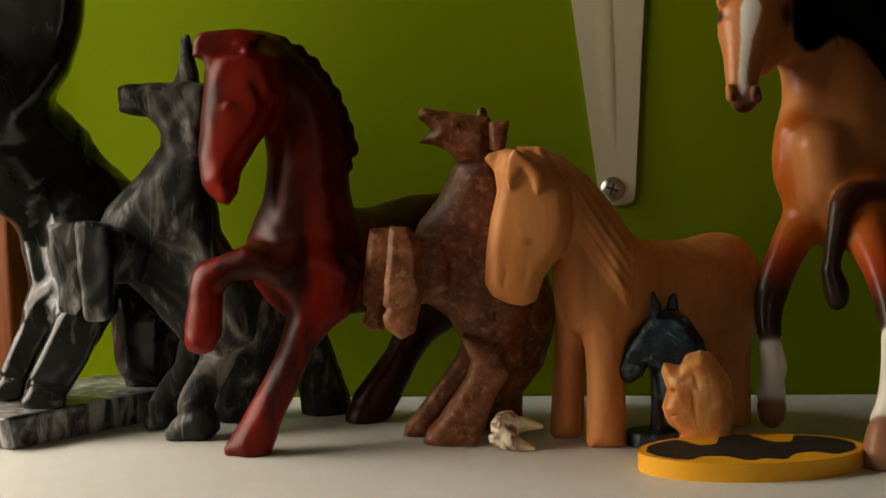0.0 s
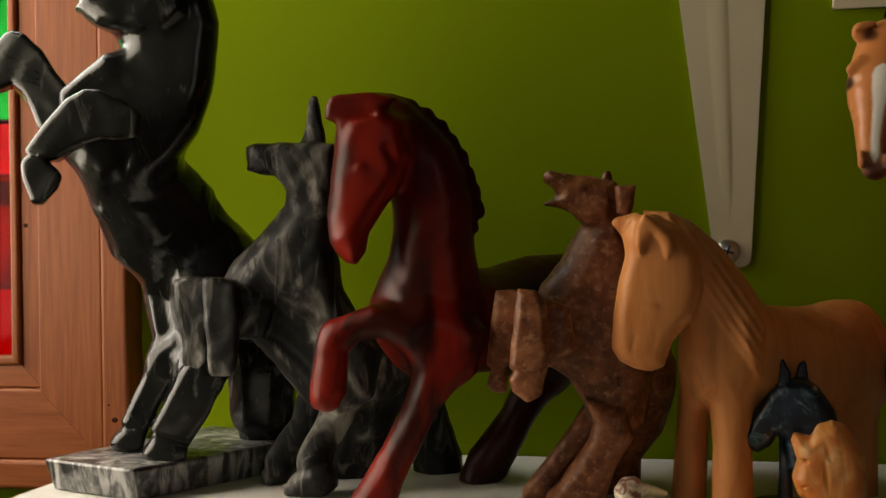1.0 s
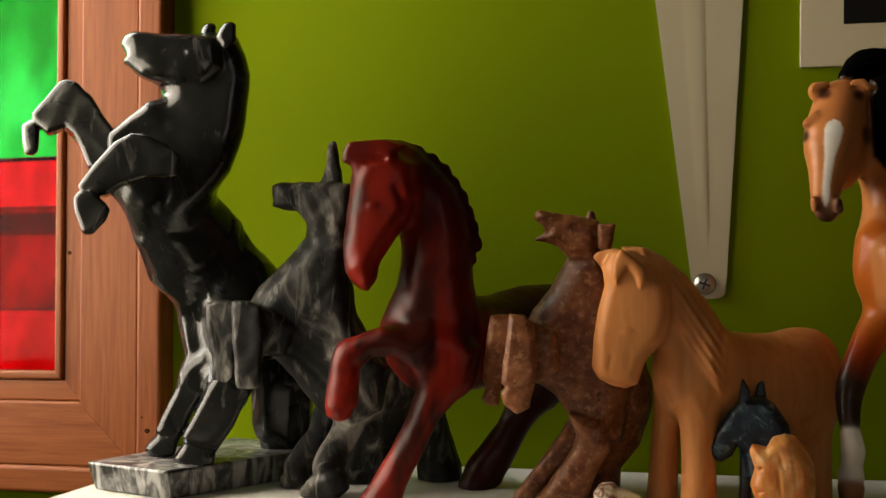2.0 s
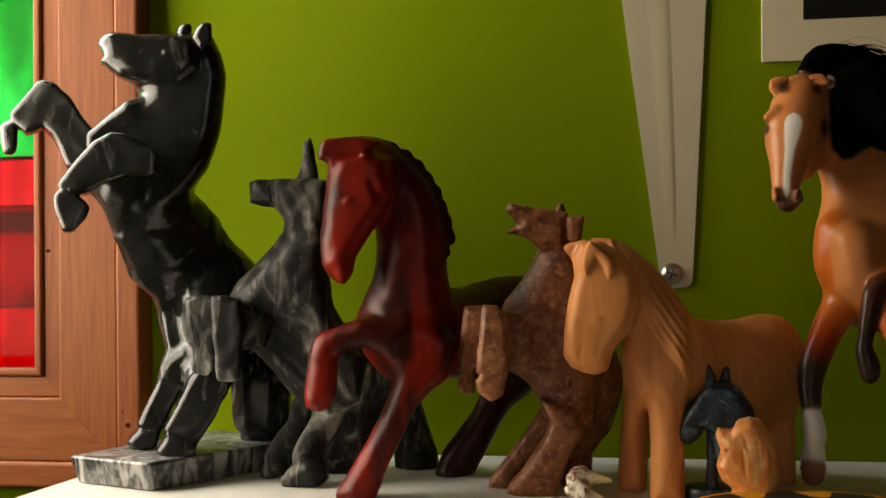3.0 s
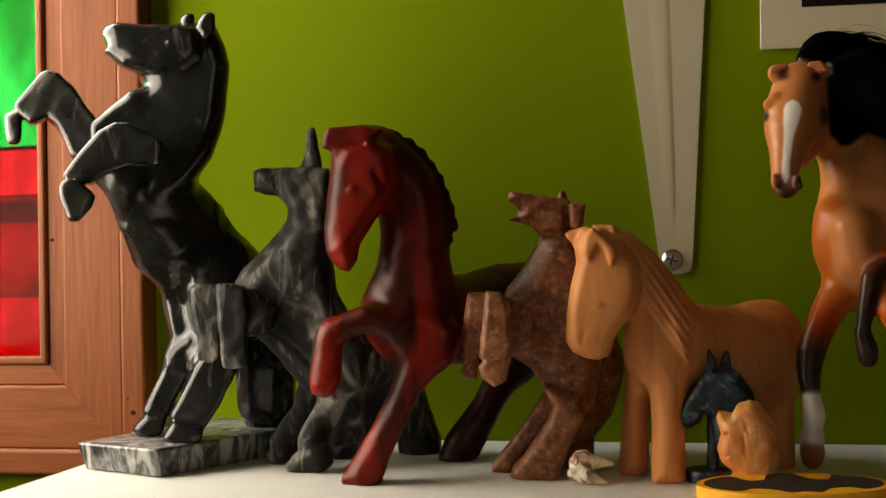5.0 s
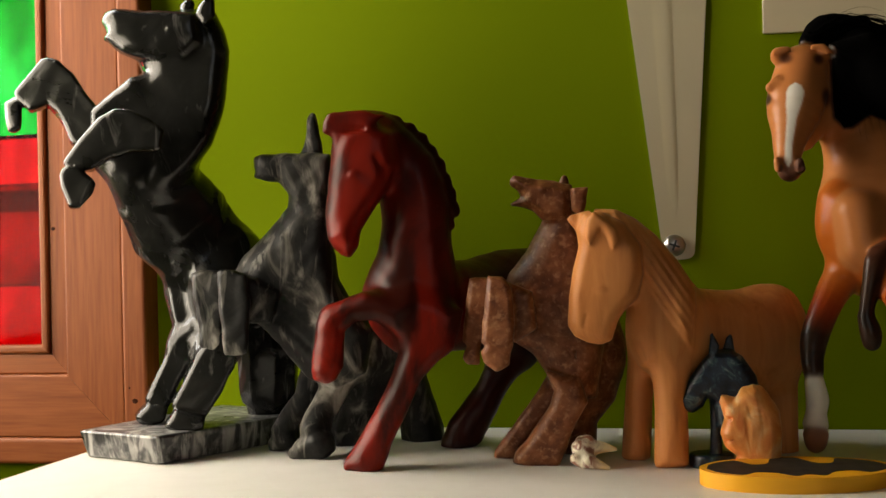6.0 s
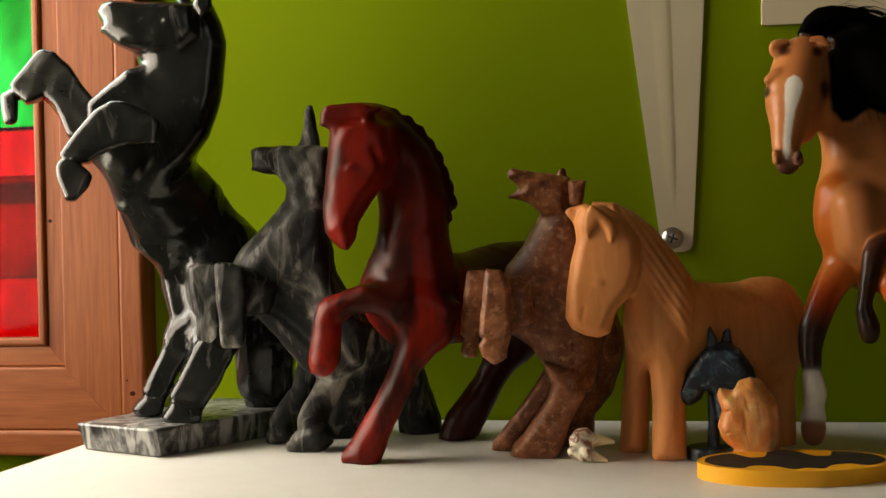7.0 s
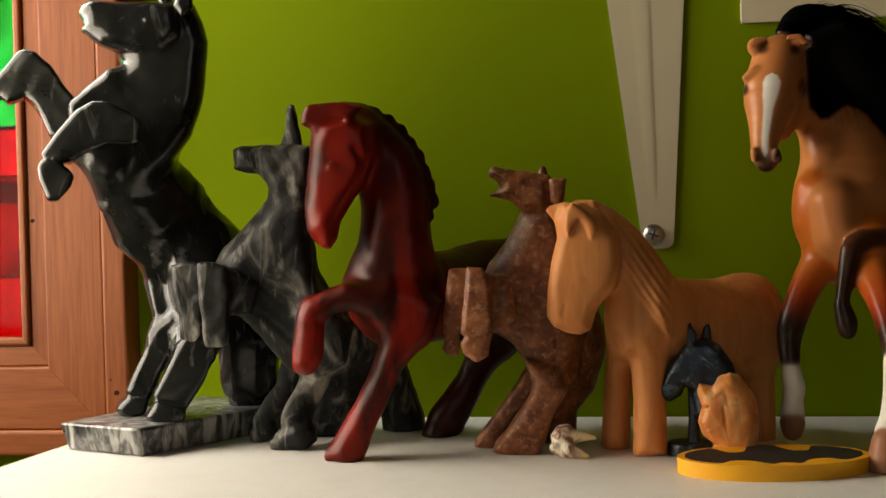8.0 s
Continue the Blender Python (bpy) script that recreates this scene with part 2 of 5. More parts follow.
def prism(outline, z0, z1, bevel=0.0, segments=2):
    """An upright block over a plan outline of (x, y)."""
    bm = bmesh.new()
    low = [bm.verts.new((x, y, z0)) for x, y in outline]
    top = [bm.verts.new((x, y, z1)) for x, y in outline]
    n = len(outline)
    bm.faces.new(low[::-1])
    bm.faces.new(top)
    for i in range(n):
        bm.faces.new((low[i], low[(i + 1) % n], top[(i + 1) % n], top[i]))
    if bevel:
        rim = [e for e in bm.edges if abs(e.verts[0].co.z - e.verts[1].co.z) < 1e-7 or n < 8]
        bmesh.ops.bevel(bm, geom=rim, offset=bevel, segments=segments, profile=0.6, affect="EDGES")
    return bm


def empty(name, m=None):
    ob = new(name)
    if m is not None:
        ob.matrix_world = m
    return ob


# ---- sculpting: soft unions of tapered limbs, meshed on a grid ----
FACETS = np.array([Vector(v).normalized() for v in ((1, 0.1, 0.2), (-0.2, 1, 0.1), (0.1, -0.2, 1), (1, 1, 0.2), (1, -1, -0.1), (0.6, 0.2, 1), (-0.8, 0.1, 1), (0.1, 1, 0.8), (0.2, -1, 0.9))], np.float32)
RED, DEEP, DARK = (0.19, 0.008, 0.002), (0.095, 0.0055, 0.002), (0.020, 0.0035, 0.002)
TAN, ORANGE, RUST, BLACK, WHITE = (0.47, 0.17, 0.05), (0.46, 0.11, 0.012), (0.32, 0.040, 0.006), (0.012, 0.008, 0.006), (0.80, 0.76, 0.68)
MUZZLE, HOOF, DARKLEG, BLACKHAIR = (0.17, 0.075, 0.045), (0.30, 0.135, 0.075), (0.045, 0.012, 0.007), (0.006, 0.005, 0.005)


class Figure:
    """A carved figure in millimetres from the middle of its foot."""

    def __init__(self, step, floor=0.0, hewn=None, polish=1):
        """step: the mesh width; floor: where it is cut flat; hewn: (height, length) of the unevenness that the tool left; polish: how often it is rubbed smooth."""
        self.step, self.floor, self.hewn, self.polish, self.limbs, self.brush = step, floor, hewn, polish, [], 0.5

    def limb(self, points, k=3.0, flat=1.0, facet=0.0, tint=None, ripple=None, cut=False):
        """A chain of (x, y, z, radius). flat: its depth by its width; facet: how flat-faced it is cut; ripple: (way, spacing, depth) of grooves; cut: it is carved away."""
        tints = np.array(tint if isinstance(tint, list) else [tint or (0, 0, 0)] * len(points), float)
        pts = np.concatenate([np.array(points, float), tints], 1)
        if not facet:
            pts = self.eased(pts)
        self.limbs.append((pts[:, :4], k, flat, facet, pts[:, 4:], ripple, cut))

    def slab(self, outline, y, half, chamfer=3.0, k=3.0, lean=0.0, tint=None, ripple=None, dish=0.0, rounded=0.0):
        """A piece sawn to an outline of (x, z) round the depth y, half as thick to either side, with its edges planed off, or rounded. lean: how far the saw ran sideways for its depth; dish: how much its faces swell."""
        self.limbs.append((np.array(outline, float), k, (y, half, chamfer, lean, dish, rounded), "slab", np.array([tint or (0, 0, 0)]), ripple, False))

    @staticmethod
    def extent(pts, flat, facet):
        """The corners of the box round a limb or a slab."""
        if isinstance(facet, str):
            y, half, _, lean, dish, _ = flat
            side = abs(lean) * (half + dish)
            lo, hi = pts.min(0), pts.max(0)
            return np.array((lo[0] - side, y - half - dish, lo[1])), np.array((hi[0] + side, y + half + dish, hi[1]))
        return (pts[:, :3] - pts[:, 3:]).min(0), (pts[:, :3] + pts[:, 3:]).max(0)

    @staticmethod
    def slab_distance(p, outline, spec, ripple):
        """The distance of the points p from a slab."""
        y, half, chamfer, lean, dish, rounded = spec
        off = p[:, 1] - np.float32(y)
        u, w = p[:, 0] - np.float32(lean) * off, p[:, 2]
        best = np.full(len(p), 1e9, np.float32)
        odd = np.zeros(len(p), bool)
        for (ax, az), (bx, bz) in zip(outline, np.roll(outline, -1, 0)):
            ex, ez = bx - ax, bz - az
            du, dw = u - np.float32(ax), w - np.float32(az)
            t = np.clip((du * np.float32(ex) + dw * np.float32(ez)) * np.float32(1 / max(ex * ex + ez * ez, 1e-9)), 0, 1)
            best = np.minimum(best, (du - t * np.float32(ex)) ** 2 + (dw - t * np.float32(ez)) ** 2)
            if az != bz:
                odd ^= ((az > w) != (bz > w)) & (du < dw * np.float32(ex / ez))
        d = np.sqrt(best) * np.where(odd, -1, 1).astype(np.float32)
        side = np.abs(off) - np.float32(half) - np.float32(dish) * (1 - np.exp(np.minimum(d, 0) / 6))
        if ripple:
            way, gap, deep = ripple
            side = side + deep * np.sin((p @ np.array(way, np.float32)) * (2 * math.pi / gap)).astype(np.float32)
        if rounded:
            a, b = d + np.float32(rounded), side + np.float32(rounded)
            return (np.minimum(np.maximum(a, b), 0) + np.sqrt(np.maximum(a, 0) ** 2 + np.maximum(b, 0) ** 2) - rounded).astype(np.float32)
        return np.maximum(np.maximum(d, side), (d + side + np.float32(chamfer)) * np.float32(0.7071)).astype(np.float32)

    @staticmethod
    def eased(p):
        """The chain as a smooth curve through its points."""
        if len(p) < 3:
            return p
        q = np.concatenate([[2 * p[0] - p[1]], p, [2 * p[-1] - p[-2]]])
        out = []
        for i in range(1, len(q) - 2):
            for t in (0, 0.33, 0.67):
                c = 0.5 * (2 * q[i] + (q[i + 1] - q[i - 1]) * t + (2 * q[i - 1] - 5 * q[i] + 4 * q[i + 1] - q[i + 2]) * t * t + (3 * q[i] - q[i - 1] - 3 * q[i + 1] + q[i + 2]) * t ** 3)
                c[3:] = np.clip(c[3:], np.minimum(q[i], q[i + 1])[3:], np.maximum(q[i], q[i + 1])[3:])
                out.append(c)
        return np.array(out + [p[-1]])

    @staticmethod
    def distance(p, pts, flat, facet, ripple):
        """The distance of the points p from a limb, and how far along it they lie."""
        sq = np.array((1, 1 / flat, 1), np.float32)
        q = (p * sq).astype(np.float32)
        pts = pts.astype(np.float32)
        best = np.full(len(p), 1e9, np.float32)
        where = np.zeros(len(p), np.float32)
        for i in range(len(pts) - 1):
            a, ra, rb = pts[i, :3] * sq, pts[i, 3], pts[i + 1, 3]
            ab = pts[i + 1, :3] * sq - a
            off = q - a
            t = np.clip((off @ ab) * np.float32(1 / max(float(ab @ ab), 1e-9)), 0, 1)
            off -= t[:, None] * ab
            d = np.sqrt(np.einsum("ij,ij->i", off, off)) - (ra + (rb - ra) * t)
            near = d < best
            best = np.where(near, d, best)
            where = np.where(near, i + t, where)
        if facet:
            i = np.minimum(where.astype(np.int32), len(pts) - 2)
            t = (where - i)[:, None]
            mid = pts[i] * (1 - t) + pts[i + 1] * t
            off = q - mid[:, :3] * sq
            cut = np.abs(off @ FACETS.T).max(1) * np.float32(1.03)
            best = best * (1 - facet) + (cut - mid[:, 3]) * facet
        if ripple:
            way, gap, deep = ripple
            best = best + deep * np.sin((p @ np.array(way, np.float32)) * (2 * math.pi / gap)).astype(np.float32)
        return best, where

    def build(self):
        h = self.step
        boxes = [self.extent(p, rest[1], rest[2]) for p, *rest in self.limbs if not rest[-1]]
        lo, hi = np.min([b[0] for b in boxes], 0) - 4 * h, np.max([b[1] for b in boxes], 0) + 4 * h
        lo[2] = self.floor - 2.5 * h
        n = np.ceil((hi - lo) / h).astype(int) + 1
        d = np.full(n, 50.0, np.float32)
        for pts, k, flat, facet, _, ripple, cut in self.limbs:
            near, far = self.extent(pts, flat, facet)
            pad = k + 3 * h + (0 if isinstance(facet, str) else 0.1 * pts[:, 3].max())
            i0 = np.maximum(np.floor((near - pad - lo) / h).astype(int), 0)
            i1 = np.minimum(np.ceil((far + pad - lo) / h).astype(int) + 1, n)
            sl = tuple(slice(a, b) for a, b in zip(i0, i1))
            grid = np.stack(np.meshgrid(*[lo[j] + h * np.arange(i0[j], i1[j]) for j in range(3)], indexing="ij"), -1).astype(np.float32)
            p = grid.reshape(-1, 3)
            e = (self.slab_distance(p, pts, flat, ripple) if isinstance(facet, str) else self.distance(p, pts, flat, facet, ripple)[0]).reshape(grid.shape[:3])
            if cut:
                w = np.maximum(k - np.abs(d[sl] + e), 0) / k
                d[sl] = np.maximum(d[sl], -e) + w * w * k * 0.25
                continue
            w = np.maximum(k - np.abs(d[sl] - e), 0) / k
            d[sl] = np.minimum(d[sl], e) - w * w * k * 0.25
        if self.hewn:
            amp, wave = self.hewn
            g = [lo[j] + h * np.arange(n[j]) for j in range(3)]
            X, Y, Z = (g[0][:, None, None] / wave, g[1][None, :, None] / wave, g[2][None, None, :] / wave)
            d += (amp * np.sin(6.1 * X + 2.3 * np.sin(3.1 * Z)) * np.sin(5.3 * Z + 1.7 * np.sin(4.1 * X) + 2.0 * Y)).astype(np.float32)
        z = lo[2] + h * np.arange(n[2])
        d = np.maximum(d, (self.floor - z)[None, None, :].astype(np.float32))
        return self.skin(d, lo, h)

    def skin(self, d, lo, h):
        """Surface nets: one vertex in each cell that the surface crosses."""
        n = np.array(d.shape)
        c = {o: d[tuple(slice(o[j], n[j] - 1 + o[j]) for j in range(3))] for o in np.ndindex(2, 2, 2)}
        inside = sum((v < 0).astype(np.int8) for v in c.values())
        cells = np.argwhere((inside > 0) & (inside < 8))
        idx = np.full(n - 1, -1, np.int64)
        idx[tuple(cells.T)] = np.arange(len(cells))
        total, count = np.zeros((len(cells), 3)), np.zeros(len(cells))
        vals = {o: v[tuple(cells.T)] for o, v in c.items()}
        for o in vals:
            for ax in range(3):
                if o[ax] == 0:
                    e = tuple(1 if j == ax else o[j] for j in range(3))
                    a, b = vals[o], vals[e]
                    cross = (a < 0) != (b < 0)
                    pos = np.tile(np.array(o, float), (len(cells), 1))
                    pos[:, ax] = np.where(cross, a / np.where(cross, a - b, 1), 0)
                    total[cross] += pos[cross]
                    count[cross] += 1
        verts = lo + h * (cells + total / count[:, None])
        faces = []
        for ax in range(3):
            u, v = (ax + 1) % 3, (ax + 2) % 3
            s0 = [slice(1, n[j] - 1) for j in range(3)]
            s1 = list(s0)
            s0[ax], s1[ax] = slice(0, n[ax] - 1), slice(1, n[ax])
            a, b = d[tuple(s0)] < 0, d[tuple(s1)] < 0
            for flip, mask in ((False, a & ~b), (True, ~a & b)):
                at = np.argwhere(mask)
                at[:, u] += 1
                at[:, v] += 1
                q = []
                for du, dv in ((1, 1), (0, 1), (0, 0), (1, 0)):
                    w = at.copy()
                    w[:, u] -= du
                    w[:, v] -= dv
                    q.append(idx[tuple(w.T)])
                faces.append(np.stack(q[::-1] if flip else q, 1))
        faces = np.concatenate(faces)
        for _ in range(self.polish):
            acc, cnt = np.zeros_like(verts), np.zeros(len(verts))
            for i in range(4):
                np.add.at(acc, faces[:, i], verts[faces[:, (i + 1) % 4]] + verts[faces[:, i - 1]])
                np.add.at(cnt, faces[:, i], 2)
            flat = verts[:, 2] < self.floor + 0.6 * h
            verts = np.where(flat[:, None], verts, 0.45 * verts + 0.55 * acc / cnt[:, None])
        return verts, faces

    def tones(self, verts):
        """Each vertex takes the colours of the limbs near it, blended as a brush would."""
        p = verts.astype(np.float32)
        ds, cs = [], []
        for pts, k, flat, facet, tints, ripple, cut in self.limbs:
            if cut:
                continue
            if isinstance(facet, str):
                ds.append(self.slab_distance(p, pts, flat, None))
                cs.append(np.repeat(tints, len(p), 0))
                continue
            e, where = self.distance(p, pts, flat, facet, None)
            col = tints
            i = np.minimum(where.astype(int), len(pts) - 2)
            f = (where - i)[:, None]
            ds.append(e)
            cs.append(col[i] * (1 - f) + col[i + 1] * f)
        ds = np.array(ds)
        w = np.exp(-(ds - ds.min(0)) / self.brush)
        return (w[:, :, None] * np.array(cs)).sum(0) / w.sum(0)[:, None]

    def finish(self, name, origin, materials, label, category, extra=None, tones=None, hairy=False):
        """extra: more pieces of the same carving, each (verts in mm, faces, material slot)."""
        verts, faces = self.build()
        col = tones(verts, self.tones(verts)) if tones else None
        vs, fs, slots = [verts], [faces.tolist()], [np.zeros(len(faces), int)]
        if hairy:
            slots[0][col[faces].sum((1, 2)) < 0.09] = 1
        base = len(verts)
        for v, f, slot in extra or ():
            vs.append(np.array(v, float))
            fs.append([[i + base for i in face] for face in f])
            slots.append(np.full(len(f), slot))
            base += len(v)
        data = bpy.data.meshes.new(name)
        data.from_pydata((np.concatenate(vs) / 1000).tolist(), [], [q for f in fs for q in f])
        data.polygons.foreach_set("use_smooth", np.concatenate([np.full(len(f), i == 0 or len(f) > 40) for i, f in enumerate(fs)]))
        data.polygons.foreach_set("material_index", np.concatenate(slots).astype(np.int32))
        if col is not None:
            at = data.color_attributes.new("tone", "FLOAT_COLOR", "POINT")
            full = np.ones((base, 4), np.float32)
            full[:, :3] = 0.01
            full[: len(col), :3] = col
            at.data.foreach_set("color", full.ravel())
        for m in materials:
            data.materials.append(m)
        data.update()
        ob = new(name, data)
        ob.location = origin
        return tagged(ob, label, category)


def piece(bm):
    """The vertices (in mm) and faces of a bmesh, to add to a figure."""
    bmesh.ops.recalc_face_normals(bm, faces=bm.faces)
    bm.verts.index_update()
    out = [tuple(v.co * 1000) for v in bm.verts], [[v.index for v in f.verts] for f in bm.faces]
    bm.free()
    return out


# ---- structure ----
def wall(name, lo, hi, m):
    return tagged(mesh_object(name, box(lo, hi), m), kind="structure")


bm = bmesh.new()
OX0, OX1, OZ0, OZ1 = CAS_X0 + 0.03, CAS_X1 - 0.04, CAS_Z0 + 0.04, CAS_Z1 - 0.04
for lo, hi in (((LEFT_X - 0.15, WALL_Y, FLOOR_Z), (OX0, WALL_Y + 0.12, CEIL_Z)), ((OX1, WALL_Y, FLOOR_Z), (RIGHT_X, WALL_Y + 0.12, CEIL_Z)),
               ((OX0, WALL_Y, FLOOR_Z), (OX1, WALL_Y + 0.12, OZ0)), ((OX0, WALL_Y, OZ1), (OX1, WALL_Y + 0.12, CEIL_Z))):
    box(lo, hi, bm=bm)
tagged(mesh_object("wall_north", bm, M_WALL), kind="structure")
tagged(mesh_object("backdrop", box((-3.0, 1.6, -1.0), (1.0, 1.62, 2.5)), M_DAY), kind="structure")
wall("wall_east", (RIGHT_X, BACK_Y, FLOOR_Z), (RIGHT_X + 0.12, WALL_Y + 0.12, CEIL_Z), M_ROOM)
bm = bmesh.new()
for lo, hi in (((LEFT_X - 0.15, BACK_Y - 0.12, FLOOR_Z), (FAR_X0, BACK_Y, CEIL_Z)), ((FAR_X1, BACK_Y - 0.12, FLOOR_Z), (RIGHT_X + 0.12, BACK_Y, CEIL_Z)),
               ((FAR_X0, BACK_Y - 0.12, FLOOR_Z), (FAR_X1, BACK_Y, FAR_Z0)), ((FAR_X0, BACK_Y - 0.12, FAR_Z1), (FAR_X1, BACK_Y, CEIL_Z))):
    box(lo, hi, bm=bm)
tagged(mesh_object("wall_south", bm, M_ROOM), kind="structure")
wall("floor", (LEFT_X - 0.15, BACK_Y - 0.12, FLOOR_Z - 0.1), (RIGHT_X + 0.12, WALL_Y + 0.12, FLOOR_Z), M_FLOOR)
wall("ceiling", (LEFT_X - 0.15, BACK_Y - 0.12, CEIL_Z), (RIGHT_X + 0.12, WALL_Y + 0.12, CEIL_Z + 0.1), M_ROOM)
bm = bmesh.new()
for lo, hi in (((LEFT_X - 0.15, BACK_Y, FLOOR_Z), (LEFT_X, WIN_Y0, CEIL_Z)), ((LEFT_X - 0.15, WIN_Y1, FLOOR_Z), (LEFT_X, WALL_Y, CEIL_Z)),
               ((LEFT_X - 0.15, WIN_Y0, FLOOR_Z), (LEFT_X, WIN_Y1, WIN_Z0)), ((LEFT_X - 0.15, WIN_Y0, WIN_Z1), (LEFT_X, WIN_Y1, CEIL_Z))):
    box(lo, hi, bm=bm)
tagged(mesh_object("wall_west", bm, M_WALL), kind="structure")

# ---- shelf ----
SHELF_X0, SHELF_Y0 = -0.305, 0.398
shelf = empty("shelf")
part("board", box((SHELF_X0 + 0.0009, SHELF_Y0 + 0.0009, -0.018), (0.75, WALL_Y - 0.001, 0.0), 0.0004), M_SHELF, shelf)
part("edge_band", box((SHELF_X0, SHELF_Y0, -0.0182), (0.75, SHELF_Y0 + 0.0008, 0.0001), 0.0003), M_BAND, shelf, "cream edging strip")
part("edge_band", box((SHELF_X0, SHELF_Y0 + 0.0009, -0.0182), (SHELF_X0 + 0.0008, WALL_Y - 0.001, 0.0001), 0.0003), M_BAND, shelf, "cream edging strip")
tagged(shelf, "white laminate shelf board fixed along the green wall", "shelf")


# ---- framed coloured glass beside the shelf ----
def mitred(x0, x1, z0, z1, w, y0, y1, bevel):
    """Four members of a frame with mitred corners, as (bmesh, is upright)."""
    o = ((x0, z0), (x1, z0), (x1, z1), (x0, z1))
    n = ((x0 + w, z0 + w), (x1 - w, z0 + w), (x1 - w, z1 - w), (x0 + w, z1 - w))
    for i in range(4):
        j = (i + 1) % 4
        gap = 0.00012
        quad = [Vector((p[0], 0, p[1])) for p in (o[i], o[j], n[j], n[i])]
        along = (quad[1] - quad[0]).normalized() * gap
        quad = [quad[0] + along, quad[1] - along, quad[2] - along, quad[3] + along]
        bm = bmesh.new()
        f = [bm.verts.new((q.x, y0, q.z)) for q in quad]
        k = [bm.verts.new((q.x, y1, q.z)) for q in quad]
        bm.faces.new(f)
        bm.faces.new(k[::-1])
        for a in range(4):
            bm.faces.new((f[a], f[(a + 1) % 4], k[(a + 1) % 4], k[a]))
        sides = [e for e in bm.edges if {e.verts[0], e.verts[1]} in ({f[0], f[1]}, {f[2], f[3]})]
        bmesh.ops.bevel(bm, geom=sides, offset=bevel, segments=3, profile=0.5, affect="EDGES")
        yield bm, i % 2 == 1


def glass_window():
    root = empty("glazed_frame")
    x0, x1, z0, z1 = CAS_X0, CAS_X1, CAS_Z0, CAS_Z1
    yf, yb = 0.6225, WALL_Y - 0.0005
    lip, face = 0.0165, 0.0395
    for bm, up in mitred(x0, x1, z0, z1, lip, yf - 0.0022, yb, 0.0024):
        part("lip", bm, M_STILE if up else M_RAIL, root)
    for bm, up in mitred(x0 + lip, x1 - lip, z0 + lip, z1 - lip, face, yf, yb, 0.0014):
        part("stile" if up else "rail", bm, M_STILE if up else M_RAIL, root)
    a = lip + face
    for bm, up in mitred(x0 + a, x1 - a, z0 + a, z1 - a, 0.0132, yf + 0.004, yb, 0.0016):
        part("moulding", bm, M_STILE if up else M_RAIL, root)
    a += 0.0132
    for bm, up in mitred(x0 + a, x1 - a, z0 + a, z1 - a, 0.0055, yf + 0.0015, yb, 0.0018):
        part("bead", bm, M_STILE if up else M_RAIL, root)
    g0, g1, h0, h1 = x0 + a + 0.0045, x1 - a - 0.0045, z0 + a + 0.0045, z1 - a - 0.0045
    for step, lo, hi, m, text in ((0.0, h0, 0.0905, M_PINK, "bright red glass pane"), (0.003, 0.0905, 0.155, M_RED, "deep red glass pane"), (0.0, 0.155, 0.186, M_PINK, "bright red glass pane"), (0.003, 0.186, h1, M_GREEN, "bright green glass pane")):
        part("pane", box((g0, 0.630 + step, lo - 0.001), (g1, 0.6325 + step, hi + 0.001)), m, root, text)
    # second, darker strips of glass along the edge, overlapping the panes behind
    part("pane", box((g1 - 0.0085, 0.6368, 0.188), (g1, 0.6388, h1)), M_GREEN, root, "narrow green glass strip")
    part("pane", box((g1 - 0.0085, 0.6368, h0), (g1, 0.6388, 0.186)), M_RED, root, "narrow red glass strip")
    part("pane", box((g0, 0.6368, 0.138), (g1 - 0.009, 0.6388, 0.152)), M_RED, root, "narrow red glass strip")
    for x, z, r, y in ((-0.3179, 0.0174, 0.0019, yf - 0.0022), (-0.3752, 0.1257, 0.0015, yf + 0.004), (-0.3215, 0.0255, 0.0007, yf - 0.0022)):
        bm = bmesh.new()
        bmesh.ops.create_uvsphere(bm, u_segments=12, v_segments=8, radius=r)
        for v in bm.verts:
            v.co = Vector((v.co.x + x, v.co.y * 0.12 + y, v.co.z * 0.8 + z))
        part("knot", bm, M_KNOT, root, "dark brown knot in the wood", True)
    return tagged(root, "orange-brown pine frame with red and green glass panes", "window")


glass_window()


